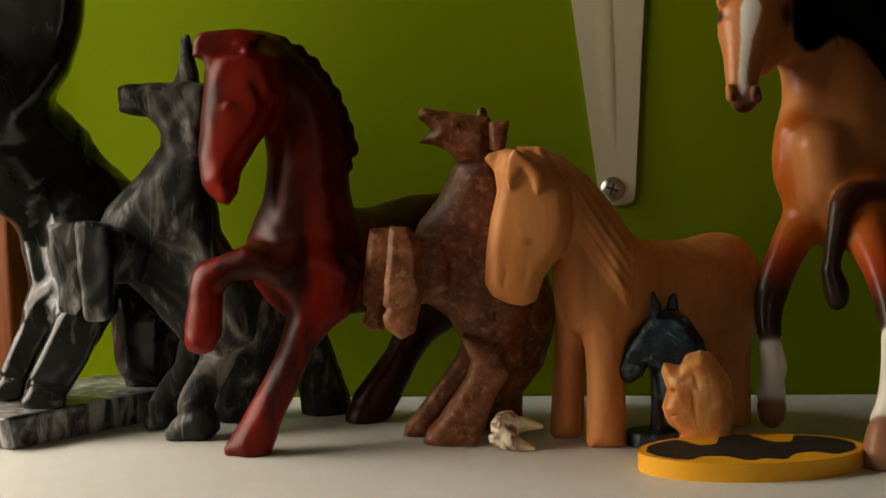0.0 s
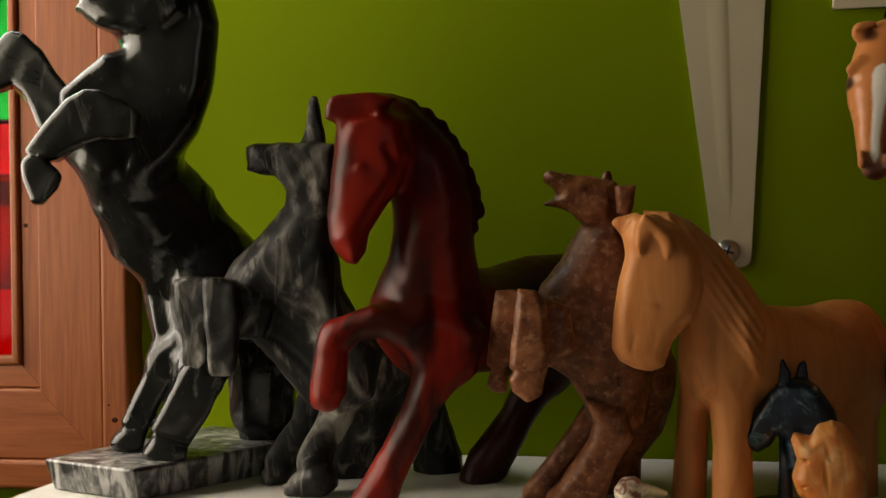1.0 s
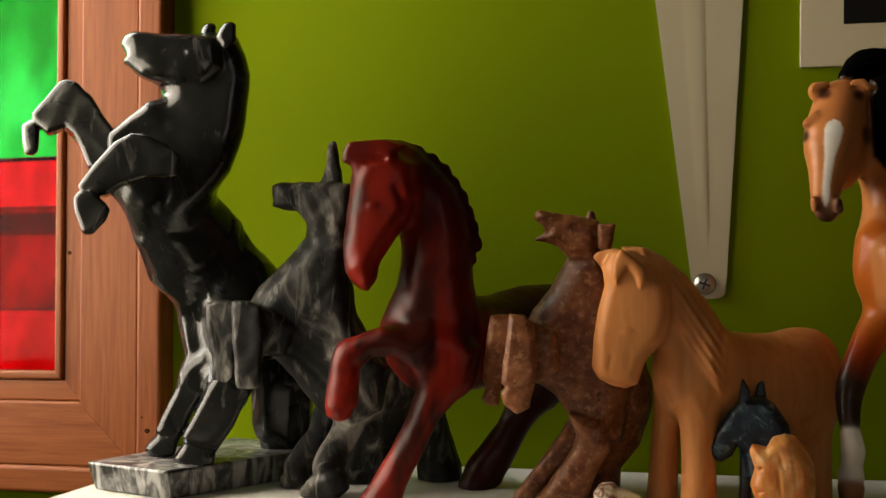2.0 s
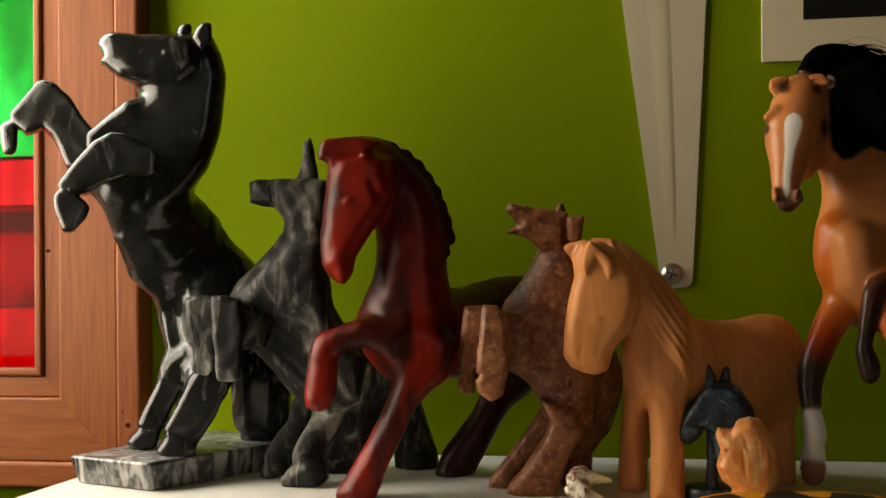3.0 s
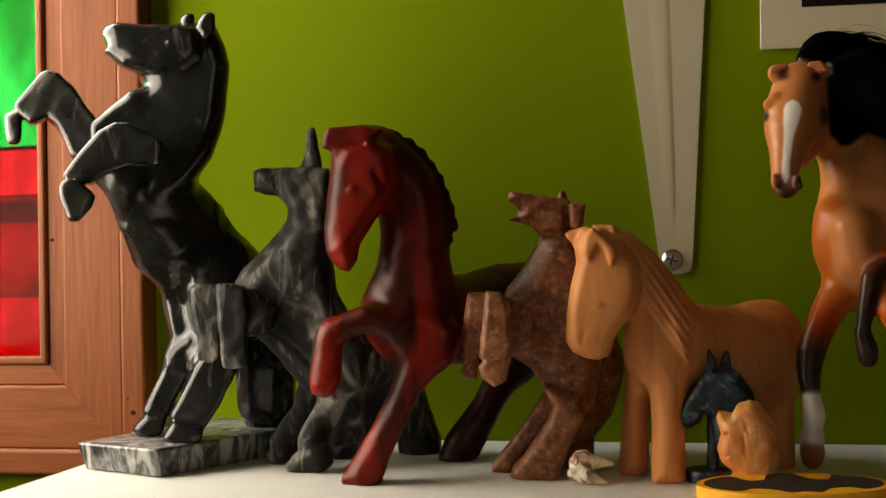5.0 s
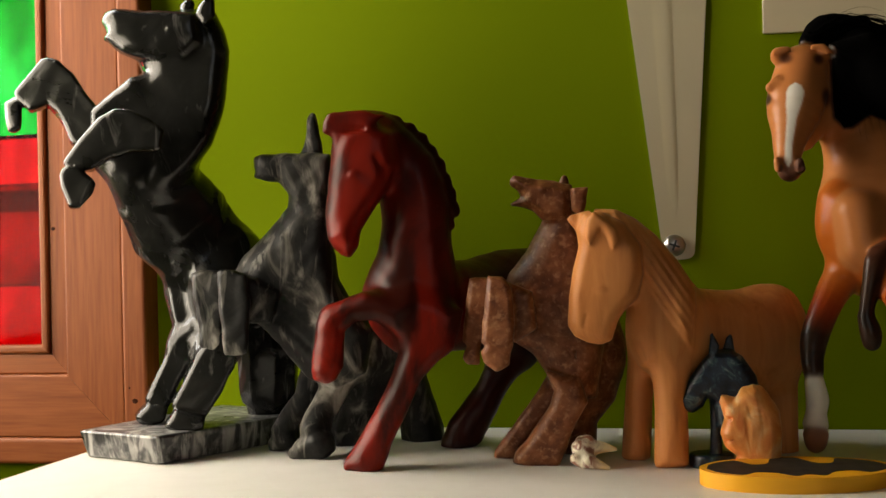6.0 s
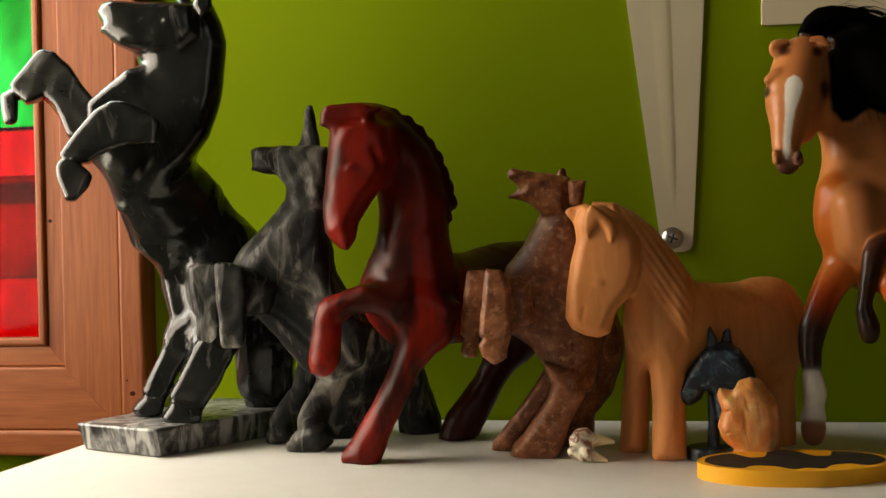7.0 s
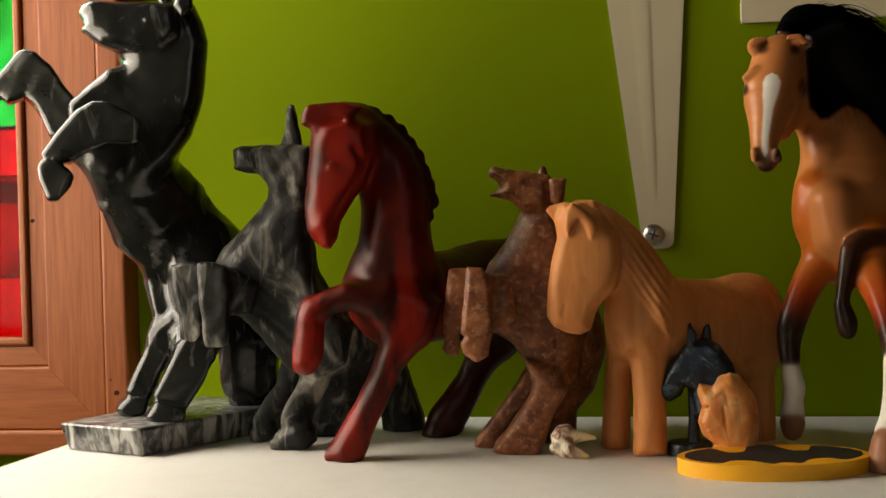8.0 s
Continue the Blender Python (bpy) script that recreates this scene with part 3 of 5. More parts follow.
# ---- bracket on the wall ----
def bracket():
    root = empty("shelf_bracket", pose(0.0140, WALL_Y, 0, 0, -1.1, 0))
    zb, zt, half_b, half_t = 0.0958, 0.42, 0.0092, 0.0385
    bm = bmesh.new()

    def half(z):
        return half_b + (half_t - half_b) * (z - zb) / (zt - zb)

    outline = []
    for i in range(13):
        a = math.pi + math.pi * i / 12
        ca, sa = math.cos(a), math.sin(a)
        outline.append((math.copysign(abs(ca) ** 0.6, ca) * half_b, zb + 0.0078 * (1 + math.copysign(abs(sa) ** 0.6, sa))))
    outline += [(half(zt), zt), (-half(zt), zt)]
    front = [bm.verts.new((x, -0.0020, z)) for x, z in outline]
    back = [bm.verts.new((x, -0.0003, z)) for x, z in outline]
    n = len(outline)
    bm.faces.new(front)
    bm.faces.new(back[::-1])
    for i in range(n):
        bm.faces.new((front[i], front[(i + 1) % n], back[(i + 1) % n], back[i]))
    bmesh.ops.bevel(bm, geom=[e for e in bm.edges if abs(e.verts[0].co.y + 0.0020) < 1e-6 and abs(e.verts[1].co.y + 0.0020) < 1e-6], offset=0.001, segments=2, affect="EDGES")
    part("plate", bm, M_STEEL, root)
    # pressed channel: a raised rib that widens upwards, with a hollow down its middle
    bm = bmesh.new()
    rows = []
    for j in range(25):
        z = 0.113 + (zt - 0.113) * j / 24
        w = 0.42 * half(z) * min(1, 0.35 + j / 3)
        deep = 0.0004 * min(1, j / 3)
        prof = ((-1.2, 0), (-0.95, 0.25), (-0.7, 0.7), (-0.4, 1), (-0.1, 1), (0.2, 0.7), (0.45, -0.35), (0.7, -0.45), (1.1, 0))
        rows.append([bm.verts.new((x * w, -0.0019 - deep * y, z)) for x, y in prof])
    for a, b in zip(rows, rows[1:]):
        for i in range(8):
            bm.faces.new((a[i], a[i + 1], b[i + 1], b[i]))
    part("channel", bm, M_STEEL, root, smooth=True)
    tagged(root, "grey-white painted metal shelf bracket screwed to wall", "bracket")

    screw = empty("screw", pose(0.0098, WALL_Y - 0.0020, 0.1039))
    bm = bmesh.new()
    ring = []
    for i in range(9):
        a = math.pi / 2 * i / 8
        ring.append((0.0062 * math.cos(a), -0.0032 * math.sin(a)))
    prev = None
    for r, y in ring[:-1]:
        cur = [bm.verts.new((r * math.cos(2 * math.pi * k / 24), y, r * math.sin(2 * math.pi * k / 24))) for k in range(24)]
        if prev:
            for k in range(24):
                bm.faces.new((prev[k], prev[(k + 1) % 24], cur[(k + 1) % 24], cur[k]))
        prev = cur
    bm.faces.new(prev)
    part("head", bm, M_ZINC, screw, smooth=True)
    for ang in (20, 110):
        b = box((-0.0030, -0.0036, -0.0006), (0.0030, -0.0026, 0.0006))
        bmesh.ops.rotate(b, verts=b.verts, matrix=Matrix.Rotation(radians(ang), 3, "Y"))
        part("slot", b, M_SLOT, screw, "dark cross slot")
    tagged(screw, "shiny cross-head screw in the bracket foot", "screw")


bracket()


# ---- picture card on the wall ----
def picture_card():
    root = empty("picture_card", pose(0.0614, WALL_Y - 0.0006, 0.2208, 0, 1.2, 0))
    part("mount", box((0, -0.0026, 0), (0.26, 0, 0.19), 0.0006), M_CARD, root)
    part("print", box((0.0222, -0.0034, 0.0226), (0.238, -0.0024, 0.168), 0.0002), M_PHOTO, root, "black print")
    tagged(root, "white mounted card with a black print on wall", "picture")


picture_card()


# ---- flat oval disc ----
def oval_disc():
    a, b, h = 0.0408, 0.0245, 0.0066
    root = empty("rubber_disc", pose(0.0583, 0.4868, 0, 0, 0, 11))
    ring = [(a * math.cos(2 * math.pi * i / 144), b * math.sin(2 * math.pi * i / 144)) for i in range(144)]
    part("disc", prism(ring, 0.0, h, 0.0007), M_YELLOW, root, smooth=False)
    # dark flat figure with two bays above and three below
    top, low = [], []
    for i in range(41):
        x = -1 + 2 * i / 40
        edge = math.sqrt(max(0, 1 - x * x))
        up = edge * 0.88 - 0.56 * math.exp(-((abs(x) - 0.36) / 0.17) ** 4)
        dn = -edge * 0.86 + 0.34 * math.exp(-((abs(x) - 0.42) / 0.2) ** 4) + 0.16 * math.exp(-(x / 0.12) ** 2)
        top.append((x * a * 0.93, max(up, 0.0) * b))
        low.append((x * a * 0.93, min(dn, 0.0) * b))
    bm = bmesh.new()
    rows = [[bm.verts.new((x, y, z)) for x, y in line] for line, z in ((top, h + 0.0002), (low, h + 0.0002), (low, h - 0.0005), (top, h - 0.0005))]
    for r in range(4):
        p, q = rows[r], rows[(r + 1) % 4]
        for i in range(40):
            bm.faces.new((p[i], p[i + 1], q[i + 1], q[i]))
    bmesh.ops.remove_doubles(bm, verts=bm.verts, dist=1e-6)
    part("inlay", bm, M_BLACK, root, "flat black inlay")
    tagged(root, "flat yellow rubber oval disc with black inlay", "disc")


oval_disc()


# ---- carved figures ----
def black_horse():
    f = Figure(1.0, 14.1, (0.3, 30.0))
    f.slab([(-17.0, 229.0), (8.0, 233.0), (17.0, 233.0), (29.0, 230.0), (33.0, 221.0), (36.0, 210.0), (34.0, 193.0), (32.0, 180.0), (25.0, 162.0), (14.0, 149.0), (1.0, 138.0), (-25.0, 138.0), (-42.0, 152.0), (-44.0, 170.0), (-38.0, 183.0), (-29.0, 190.0), (-19.0, 196.0), (-13.0, 202.0), (-17.0, 211.0)], -26, 15, lean=-0.49, rounded=11, k=5, dish=2)
    f.slab([(-30.0, 228.0), (-28.0, 232.0), (-23.0, 234.0), (-11.0, 232.0), (14.0, 230.0), (24.0, 228.0), (25.0, 212.0), (14.0, 204.0), (2.0, 205.0), (-11.0, 208.0), (-19.0, 211.0), (-27.0, 218.0), (-30.0, 219.0), (-27.0, 221.0), (-28.0, 225.0)], -38, 8.5, lean=-0.52, rounded=6, k=3, dish=2)
    f.slab([(28.0, 225.0), (30.0, 230.0), (33.0, 233.0), (37.0, 233.0), (39.0, 232.0), (39.0, 223.0), (33.0, 219.0)], -50, 3.5, lean=-0.44, chamfer=2, k=1.2)
    f.slab([(8.0, 232.0), (9.0, 237.0), (12.0, 239.0), (16.0, 239.0), (17.0, 237.0), (16.0, 231.0)], -26, 3.5, lean=-0.46, chamfer=2, k=1.2)
    f.slab([(-41.0, 182.0), (-51.0, 194.0), (-58.0, 205.0), (-67.0, 213.0), (-73.0, 215.0), (-77.0, 214.0), (-86.0, 205.0), (-94.0, 197.0), (-93.0, 193.0), (-84.0, 186.0), (-80.0, 187.0), (-74.0, 189.0), (-69.0, 185.0), (-64.0, 177.0), (-60.0, 168.0), (-44.0, 155.0), (-29.0, 161.0)], -20, 8, lean=-0.61, chamfer=1.7, k=3)
    f.slab([(-100.0, 192.0), (-94.0, 195.0), (-90.0, 193.0), (-89.0, 187.0), (-90.0, 177.0), (-93.0, 175.0), (-98.0, 176.0), (-100.0, 182.0)], -20, 5.5, lean=-0.66, chamfer=2.5, k=0.6)
    f.slab([(15.0, 166.0), (7.0, 172.0), (-4.0, 177.0), (-12.0, 178.0), (-21.0, 174.0), (-31.0, 164.0), (-41.0, 153.0), (-40.0, 151.0), (-31.0, 149.0), (-25.0, 148.0), (-17.0, 153.0), (-4.0, 156.0), (12.0, 156.0)], -60, 7.5, lean=-0.55, chamfer=1.7, k=4)
    f.slab([(-42.0, 147.0), (-40.0, 150.0), (-37.0, 151.0), (-30.0, 149.0), (-24.0, 144.0), (-22.0, 141.0), (-24.0, 136.0), (-31.0, 129.0), (-35.0, 129.0), (-37.0, 130.0), (-41.0, 140.0)], -62, 6, lean=-0.59, chamfer=1.4, k=0.6)
    f.slab([(-5.0, 62.0), (3.0, 68.0), (10.0, 62.0), (5.0, 52.0), (-2.0, 39.0), (-11.0, 23.0), (-23.0, 25.0), (-24.0, 28.0), (-16.0, 43.0)], -11, 7, lean=-0.49, chamfer=2, k=1.5)
    f.slab([(-30.0, 18.0), (-27.0, 22.0), (-22.0, 26.0), (-10.0, 24.0), (-12.0, 17.0), (-15.0, 15.0), (-21.0, 14.0), (-27.0, 15.0)], -12, 7.5, lean=-0.51, chamfer=2, k=0.5)
    f.slab([(15.0, 57.0), (24.0, 67.0), (34.0, 57.0), (33.0, 48.0), (26.0, 34.0), (16.0, 20.0), (-2.0, 23.0), (-3.0, 27.0), (6.0, 42.0)], -22, 8.5, lean=-0.45, chamfer=1.7, k=1.5)
    f.slab([(-4.0, 17.0), (-2.0, 20.0), (2.0, 25.0), (19.0, 21.0), (18.0, 15.0), (13.0, 13.0), (3.0, 13.0), (-3.0, 15.0)], -29, 8.5, lean=-0.48, chamfer=2, k=0.5)
    f.limb([(-12.3, -22.0, 153.2, 23.0), (-10.3, -16.0, 139.0, 24.4), (-4.5, -4.0, 122.3, 28.6), (7.0, 6.0, 106.5, 24.5)], k=9, flat=0.72, facet=0.4)
    f.limb([(-10.7, -36.0, 191.2, 7.7), (-23.7, -36.0, 182.9, 7.1), (-30.3, -36.0, 177.3, 7.7)], k=4, facet=0.5)
    f.limb([(0.2, 6.0, 102.0, 22.7), (-5.6, 1.0, 84.0, 10.3), (-0.6, -6.0, 65.7, 7.7), (-2.5, -10.0, 54.7, 7.4)], k=6, facet=0.6)
    f.limb([(15.3, 6.0, 101.7, 22.5), (20.0, -2.0, 80.0, 19.1), (20.4, -9.0, 60.6, 12.8), (18.7, -16.0, 49.1, 10.2)], k=6, facet=0.6)
    f.limb([(21.9, 14.0, 98.3, 17.1), (29.2, 24.0, 69.2, 15.4), (33.1, 26.0, 49.8, 17.3), (32.0, 28.0, 30.4, 16.7), (31.0, 30.0, 17.9, 12.3)], k=3, flat=0.8, facet=0.7)
    f.limb([(-26.5, -47.0, 219.8, 1.7), (-17.3, -48.5, 217.6, 0.9)], k=0.8, cut=True)
    f.limb([(-21.5, -47.6, 226.0, 0.9), (-20.0, -47.8, 226.6, 0.9)], k=0.8, cut=True)
    f.limb([(12.5, -47.3, 219.5, 1.6), (14.7, -47.3, 219.4, 1.6)], k=0.8)
    f.limb([(10.2, -48.6, 199.5, 0.9), (19.0, -48.6, 206.3, 0.9), (20.0, -48.6, 214.0, 0.7)], k=3, cut=True)
    f.limb([(-1.0, -43.6, 150.7, 1.0), (-6.7, -42.0, 140.4, 1.6), (-1.3, -40.0, 130.7, 1.0)], k=3, cut=True)
    f.limb([(9.4, -44.0, 113.7, 2.3), (-0.0, -44.0, 108.1, 2.3)], k=3, cut=True)
    slab = prism([(0.0062, -0.0583), (-0.0489, -0.0376), (-0.0126, 0.066), (0.058, 0.039)], 0.0, 0.0147)
    for v in slab.verts:
        if v.co.z < 0.001:
            v.co.x, v.co.y = 0.002 + (v.co.x - 0.002) * 0.93, 0.002 + (v.co.y - 0.002) * 0.93
    bmesh.ops.bevel(slab, geom=list(slab.edges), offset=0.0018, segments=2, profile=0.6, affect="EDGES")
    f.finish("marble_horse", (-0.25, 0.56, 0), [mat_black_marble(), mat_streaked_marble()], "black marble rearing horse statuette on a streaked grey marble base", "statuette", [(*piece(slab), 1)])


def grey_horse():
    f = Figure(0.9, 0.0, (0.4, 20.0))
    f.slab([(-1.0, 135.0), (-2.0, 128.0), (-10.0, 119.0), (-17.0, 112.0), (-26.0, 104.0), (-32.0, 96.0), (-36.0, 87.0), (-30.0, 72.0), (-23.0, 69.0), (-18.0, 67.0), (-6.0, 55.0), (7.0, 40.0), (21.0, 33.0), (38.0, 42.0), (44.0, 65.0), (31.0, 80.0), (25.0, 90.0), (23.0, 106.0), (24.0, 133.0), (22.0, 143.0), (9.0, 143.0)], -14, 15, lean=-0.36, rounded=12, k=6, dish=2)
    f.slab([(-15.0, 154.0), (-11.0, 155.0), (10.0, 155.0), (17.0, 155.0), (26.0, 154.0), (28.0, 142.0), (21.0, 128.0), (7.0, 130.0), (3.0, 135.0), (-2.0, 141.0), (-10.0, 142.0), (-15.0, 144.0), (-14.0, 146.0), (-15.0, 149.0)], -26, 7, lean=-0.37, rounded=6, k=4, dish=1)
    f.slab([(8.0, 154.0), (11.0, 159.0), (13.0, 173.0), (15.0, 176.0), (17.0, 175.0), (19.0, 167.0), (21.0, 155.0), (18.0, 150.0)], -22, 4, lean=-0.34, chamfer=1.8, k=1.5)
    f.slab([(-31.0, 96.0), (-29.0, 97.0), (-22.0, 96.0), (-16.0, 94.0), (-14.0, 81.0), (-15.0, 69.0), (-16.0, 55.0), (-19.0, 54.0), (-28.0, 54.0), (-29.0, 56.0), (-30.0, 70.0), (-31.0, 82.0)], -38, 6.0, lean=-0.42, chamfer=1.6, k=0.6)
    f.slab([(-26.0, 95.0), (-15.0, 92.0), (-1.0, 84.0), (-6.0, 69.0), (-17.0, 69.0), (-23.0, 75.0)], -30, 5.5, lean=-0.40, rounded=4, k=2)
    f.slab([(-54.0, 95.0), (-48.0, 97.0), (-38.0, 96.0), (-27.0, 90.0), (-30.0, 75.0), (-37.0, 69.0), (-38.0, 58.0), (-42.0, 54.0), (-49.0, 56.0), (-50.0, 58.0), (-50.0, 69.0), (-53.0, 81.0)], -20, 6.0, lean=-0.45, chamfer=1.8, k=1)
    f.limb([(22.8, -5.0, 46.9, 13.6), (20.4, -10.0, 34.2, 7.7), (16.1, -18.0, 23.3, 7.0), (13.3, -23.0, 14.2, 7.5)], k=3, facet=0.4)
    f.limb([(16.3, -25.0, 7.4, 8.0), (8.7, -25.0, 4.1, 6.3), (4.7, -25.0, 1.8, 4.6)], k=1, facet=0.6)
    f.limb([(6.9, 5.0, 42.9, 9.1), (0.6, 2.0, 26.6, 6.7), (-7.0, -2.0, 17.2, 6.0), (-11.3, -3.5, 10.2, 6.0)], k=3, facet=0.4)
    f.limb([(-9.8, -3.5, 6.0, 6.0), (-15.0, -3.5, 3.0, 4.8)], k=1, facet=0.6)
    f.limb([(30.9, 10.0, 51.5, 18.2), (22.6, 20.0, 26.0, 14.2), (17.8, 23.0, 6.9, 12.4), (17.0, 23.0, 0.1, 12.4)], k=4, facet=0.4)
    f.limb([(39.2, 15.0, 63.2, 17.1), (45.8, 27.0, 43.7, 11.8), (51.1, 35.0, 24.2, 10.7), (55.1, 38.0, 5.0, 11.9), (55.6, 38.0, -0.6, 11.9)], k=4, facet=0.4)
    f.limb([(8.7, -33.0, 149.8, 1.2), (10.2, -33.0, 149.7, 1.2)], k=0.8)
    f.limb([(0.3, -34.2, 145.7, 0.6), (-8.0, -33.6, 146.0, 0.9)], k=2, cut=True)
    f.limb([(-3.9, -31.6, 70.6, 1.2), (7.6, -31.4, 62.4, 1.6), (19.0, -30.6, 50.6, 1.2)], k=2, cut=True)
    f.finish("marbled_horse", (-0.185, 0.555, 0), [mat_grey_marble()], "grey and black marbled stone rearing horse statuette", "statuette")


def red_horse():
    f = Figure(0.9, 0.0, (0.3, 22.0), 2)
    f.brush = 4.0
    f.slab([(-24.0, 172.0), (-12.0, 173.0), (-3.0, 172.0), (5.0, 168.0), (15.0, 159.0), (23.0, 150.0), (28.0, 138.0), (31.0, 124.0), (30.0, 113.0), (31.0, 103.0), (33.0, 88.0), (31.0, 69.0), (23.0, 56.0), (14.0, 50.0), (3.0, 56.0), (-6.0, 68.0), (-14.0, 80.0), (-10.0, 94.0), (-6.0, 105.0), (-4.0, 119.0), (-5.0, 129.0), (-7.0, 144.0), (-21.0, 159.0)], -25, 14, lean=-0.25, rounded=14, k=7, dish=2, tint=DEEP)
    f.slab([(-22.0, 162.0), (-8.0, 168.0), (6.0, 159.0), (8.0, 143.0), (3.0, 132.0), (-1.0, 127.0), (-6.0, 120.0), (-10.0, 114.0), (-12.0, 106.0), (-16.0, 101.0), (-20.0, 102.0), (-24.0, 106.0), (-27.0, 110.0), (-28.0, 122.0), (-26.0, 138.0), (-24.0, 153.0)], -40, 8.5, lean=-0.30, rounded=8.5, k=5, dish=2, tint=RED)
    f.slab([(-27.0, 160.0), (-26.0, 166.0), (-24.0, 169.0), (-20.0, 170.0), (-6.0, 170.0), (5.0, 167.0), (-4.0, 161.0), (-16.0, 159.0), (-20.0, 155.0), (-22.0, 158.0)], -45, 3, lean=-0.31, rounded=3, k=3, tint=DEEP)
    f.slab([(-9.0, 85.0), (-20.0, 81.0), (-27.0, 79.0), (-31.0, 76.0), (-33.0, 71.0), (-35.0, 57.0), (-36.0, 47.0), (-35.0, 43.0), (-29.0, 41.0), (-24.0, 43.0), (-20.0, 49.0), (-19.0, 66.0), (-13.0, 71.0), (-4.0, 71.0), (7.0, 66.0), (13.0, 78.0)], -42, 7.5, lean=-0.31, rounded=7, k=7, tint=RED)
    f.slab([(-8.0, 81.0), (3.0, 71.0), (6.0, 64.0), (6.0, 56.0), (1.0, 42.0), (-7.0, 27.0), (-14.0, 16.0), (-21.0, 5.0), (-22.0, 1.0), (-18.0, -1.0), (-4.0, -0.0), (-2.0, 3.0), (1.0, 11.0), (9.0, 27.0), (17.0, 43.0), (25.0, 51.0), (33.0, 57.0), (38.0, 75.0), (12.0, 86.0)], -37, 8, lean=-0.27, rounded=7.5, k=7, tint=RED)
    f.limb([(2.8, -28.0, 165.1, 4.4), (13.9, -28.0, 155.3, 6.6), (21.5, -28.0, 141.4, 7.6), (26.2, -28.0, 127.9, 6.5), (28.2, -28.0, 118.8, 4.3)], flat=0.5, k=2.5, tint=DARK, ripple=((0.75, 0, -0.66), 8.0, 0.6))
    f.limb([(11.8, -28.0, 163.1, 2.7), (12.6, -28.0, 161.1, 2.2)], flat=0.8, k=1, tint=DARK)
    f.limb([(17.3, -28.0, 157.1, 3.3), (18.1, -28.0, 155.1, 2.7)], flat=0.8, k=1, tint=DARK)
    f.limb([(21.9, -28.0, 150.9, 3.3), (22.7, -28.0, 149.0, 2.7)], flat=0.8, k=1, tint=DARK)
    f.limb([(25.7, -28.0, 144.5, 3.5), (26.5, -28.0, 142.5, 3.0)], flat=0.8, k=1, tint=DARK)
    f.limb([(28.6, -28.0, 137.6, 3.3), (29.4, -28.0, 135.6, 2.7)], flat=0.8, k=1, tint=DARK)
    f.limb([(30.4, -28.0, 130.4, 3.5), (31.2, -28.0, 128.5, 3.0)], flat=0.8, k=1, tint=DARK)
    f.limb([(32.2, -28.0, 123.3, 3.5), (33.0, -28.0, 121.4, 3.0)], flat=0.8, k=1, tint=DARK)
    f.limb([(30.1, -28.0, 117.1, 2.7), (30.9, -28.0, 115.2, 2.2)], flat=0.8, k=1, tint=DARK)
    # Shade on the hindquarters and hind leg is put into their tints.
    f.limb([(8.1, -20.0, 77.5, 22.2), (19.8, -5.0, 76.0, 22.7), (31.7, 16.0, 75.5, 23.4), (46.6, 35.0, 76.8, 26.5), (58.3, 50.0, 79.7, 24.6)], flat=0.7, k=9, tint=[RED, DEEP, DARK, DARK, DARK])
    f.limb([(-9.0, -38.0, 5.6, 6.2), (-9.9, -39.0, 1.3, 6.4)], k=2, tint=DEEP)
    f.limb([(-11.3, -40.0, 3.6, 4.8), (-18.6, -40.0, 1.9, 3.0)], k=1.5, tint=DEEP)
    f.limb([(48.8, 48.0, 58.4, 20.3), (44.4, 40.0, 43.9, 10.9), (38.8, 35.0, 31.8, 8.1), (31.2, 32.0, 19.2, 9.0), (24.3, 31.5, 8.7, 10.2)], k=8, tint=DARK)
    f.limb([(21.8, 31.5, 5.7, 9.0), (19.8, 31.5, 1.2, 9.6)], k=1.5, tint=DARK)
    f.limb([(-11.3, -49.3, 139.2, 1.5), (-8.9, -49.3, 139.6, 1.5)], k=1.2, tint=DEEP)
    f.limb([(-13.0, -50.9, 141.9, 0.7), (-9.5, -51.0, 142.6, 0.8), (-5.8, -51.0, 140.1, 0.7)], k=1.5, tint=DEEP, cut=True)
    f.limb([(-17.3, -48.4, 161.6, 0.9), (-5.4, -48.6, 160.6, 1.4)], k=2, tint=DEEP, cut=True)
    f.limb([(0.5, -50.4, 147.1, 0.8), (4.1, -49.6, 138.8, 1.2), (2.0, -49.6, 129.0, 0.8)], k=3, tint=DEEP, cut=True)
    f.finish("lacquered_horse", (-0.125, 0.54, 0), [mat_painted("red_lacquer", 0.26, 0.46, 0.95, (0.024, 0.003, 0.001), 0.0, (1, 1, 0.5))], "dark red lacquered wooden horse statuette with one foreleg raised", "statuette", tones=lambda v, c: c)


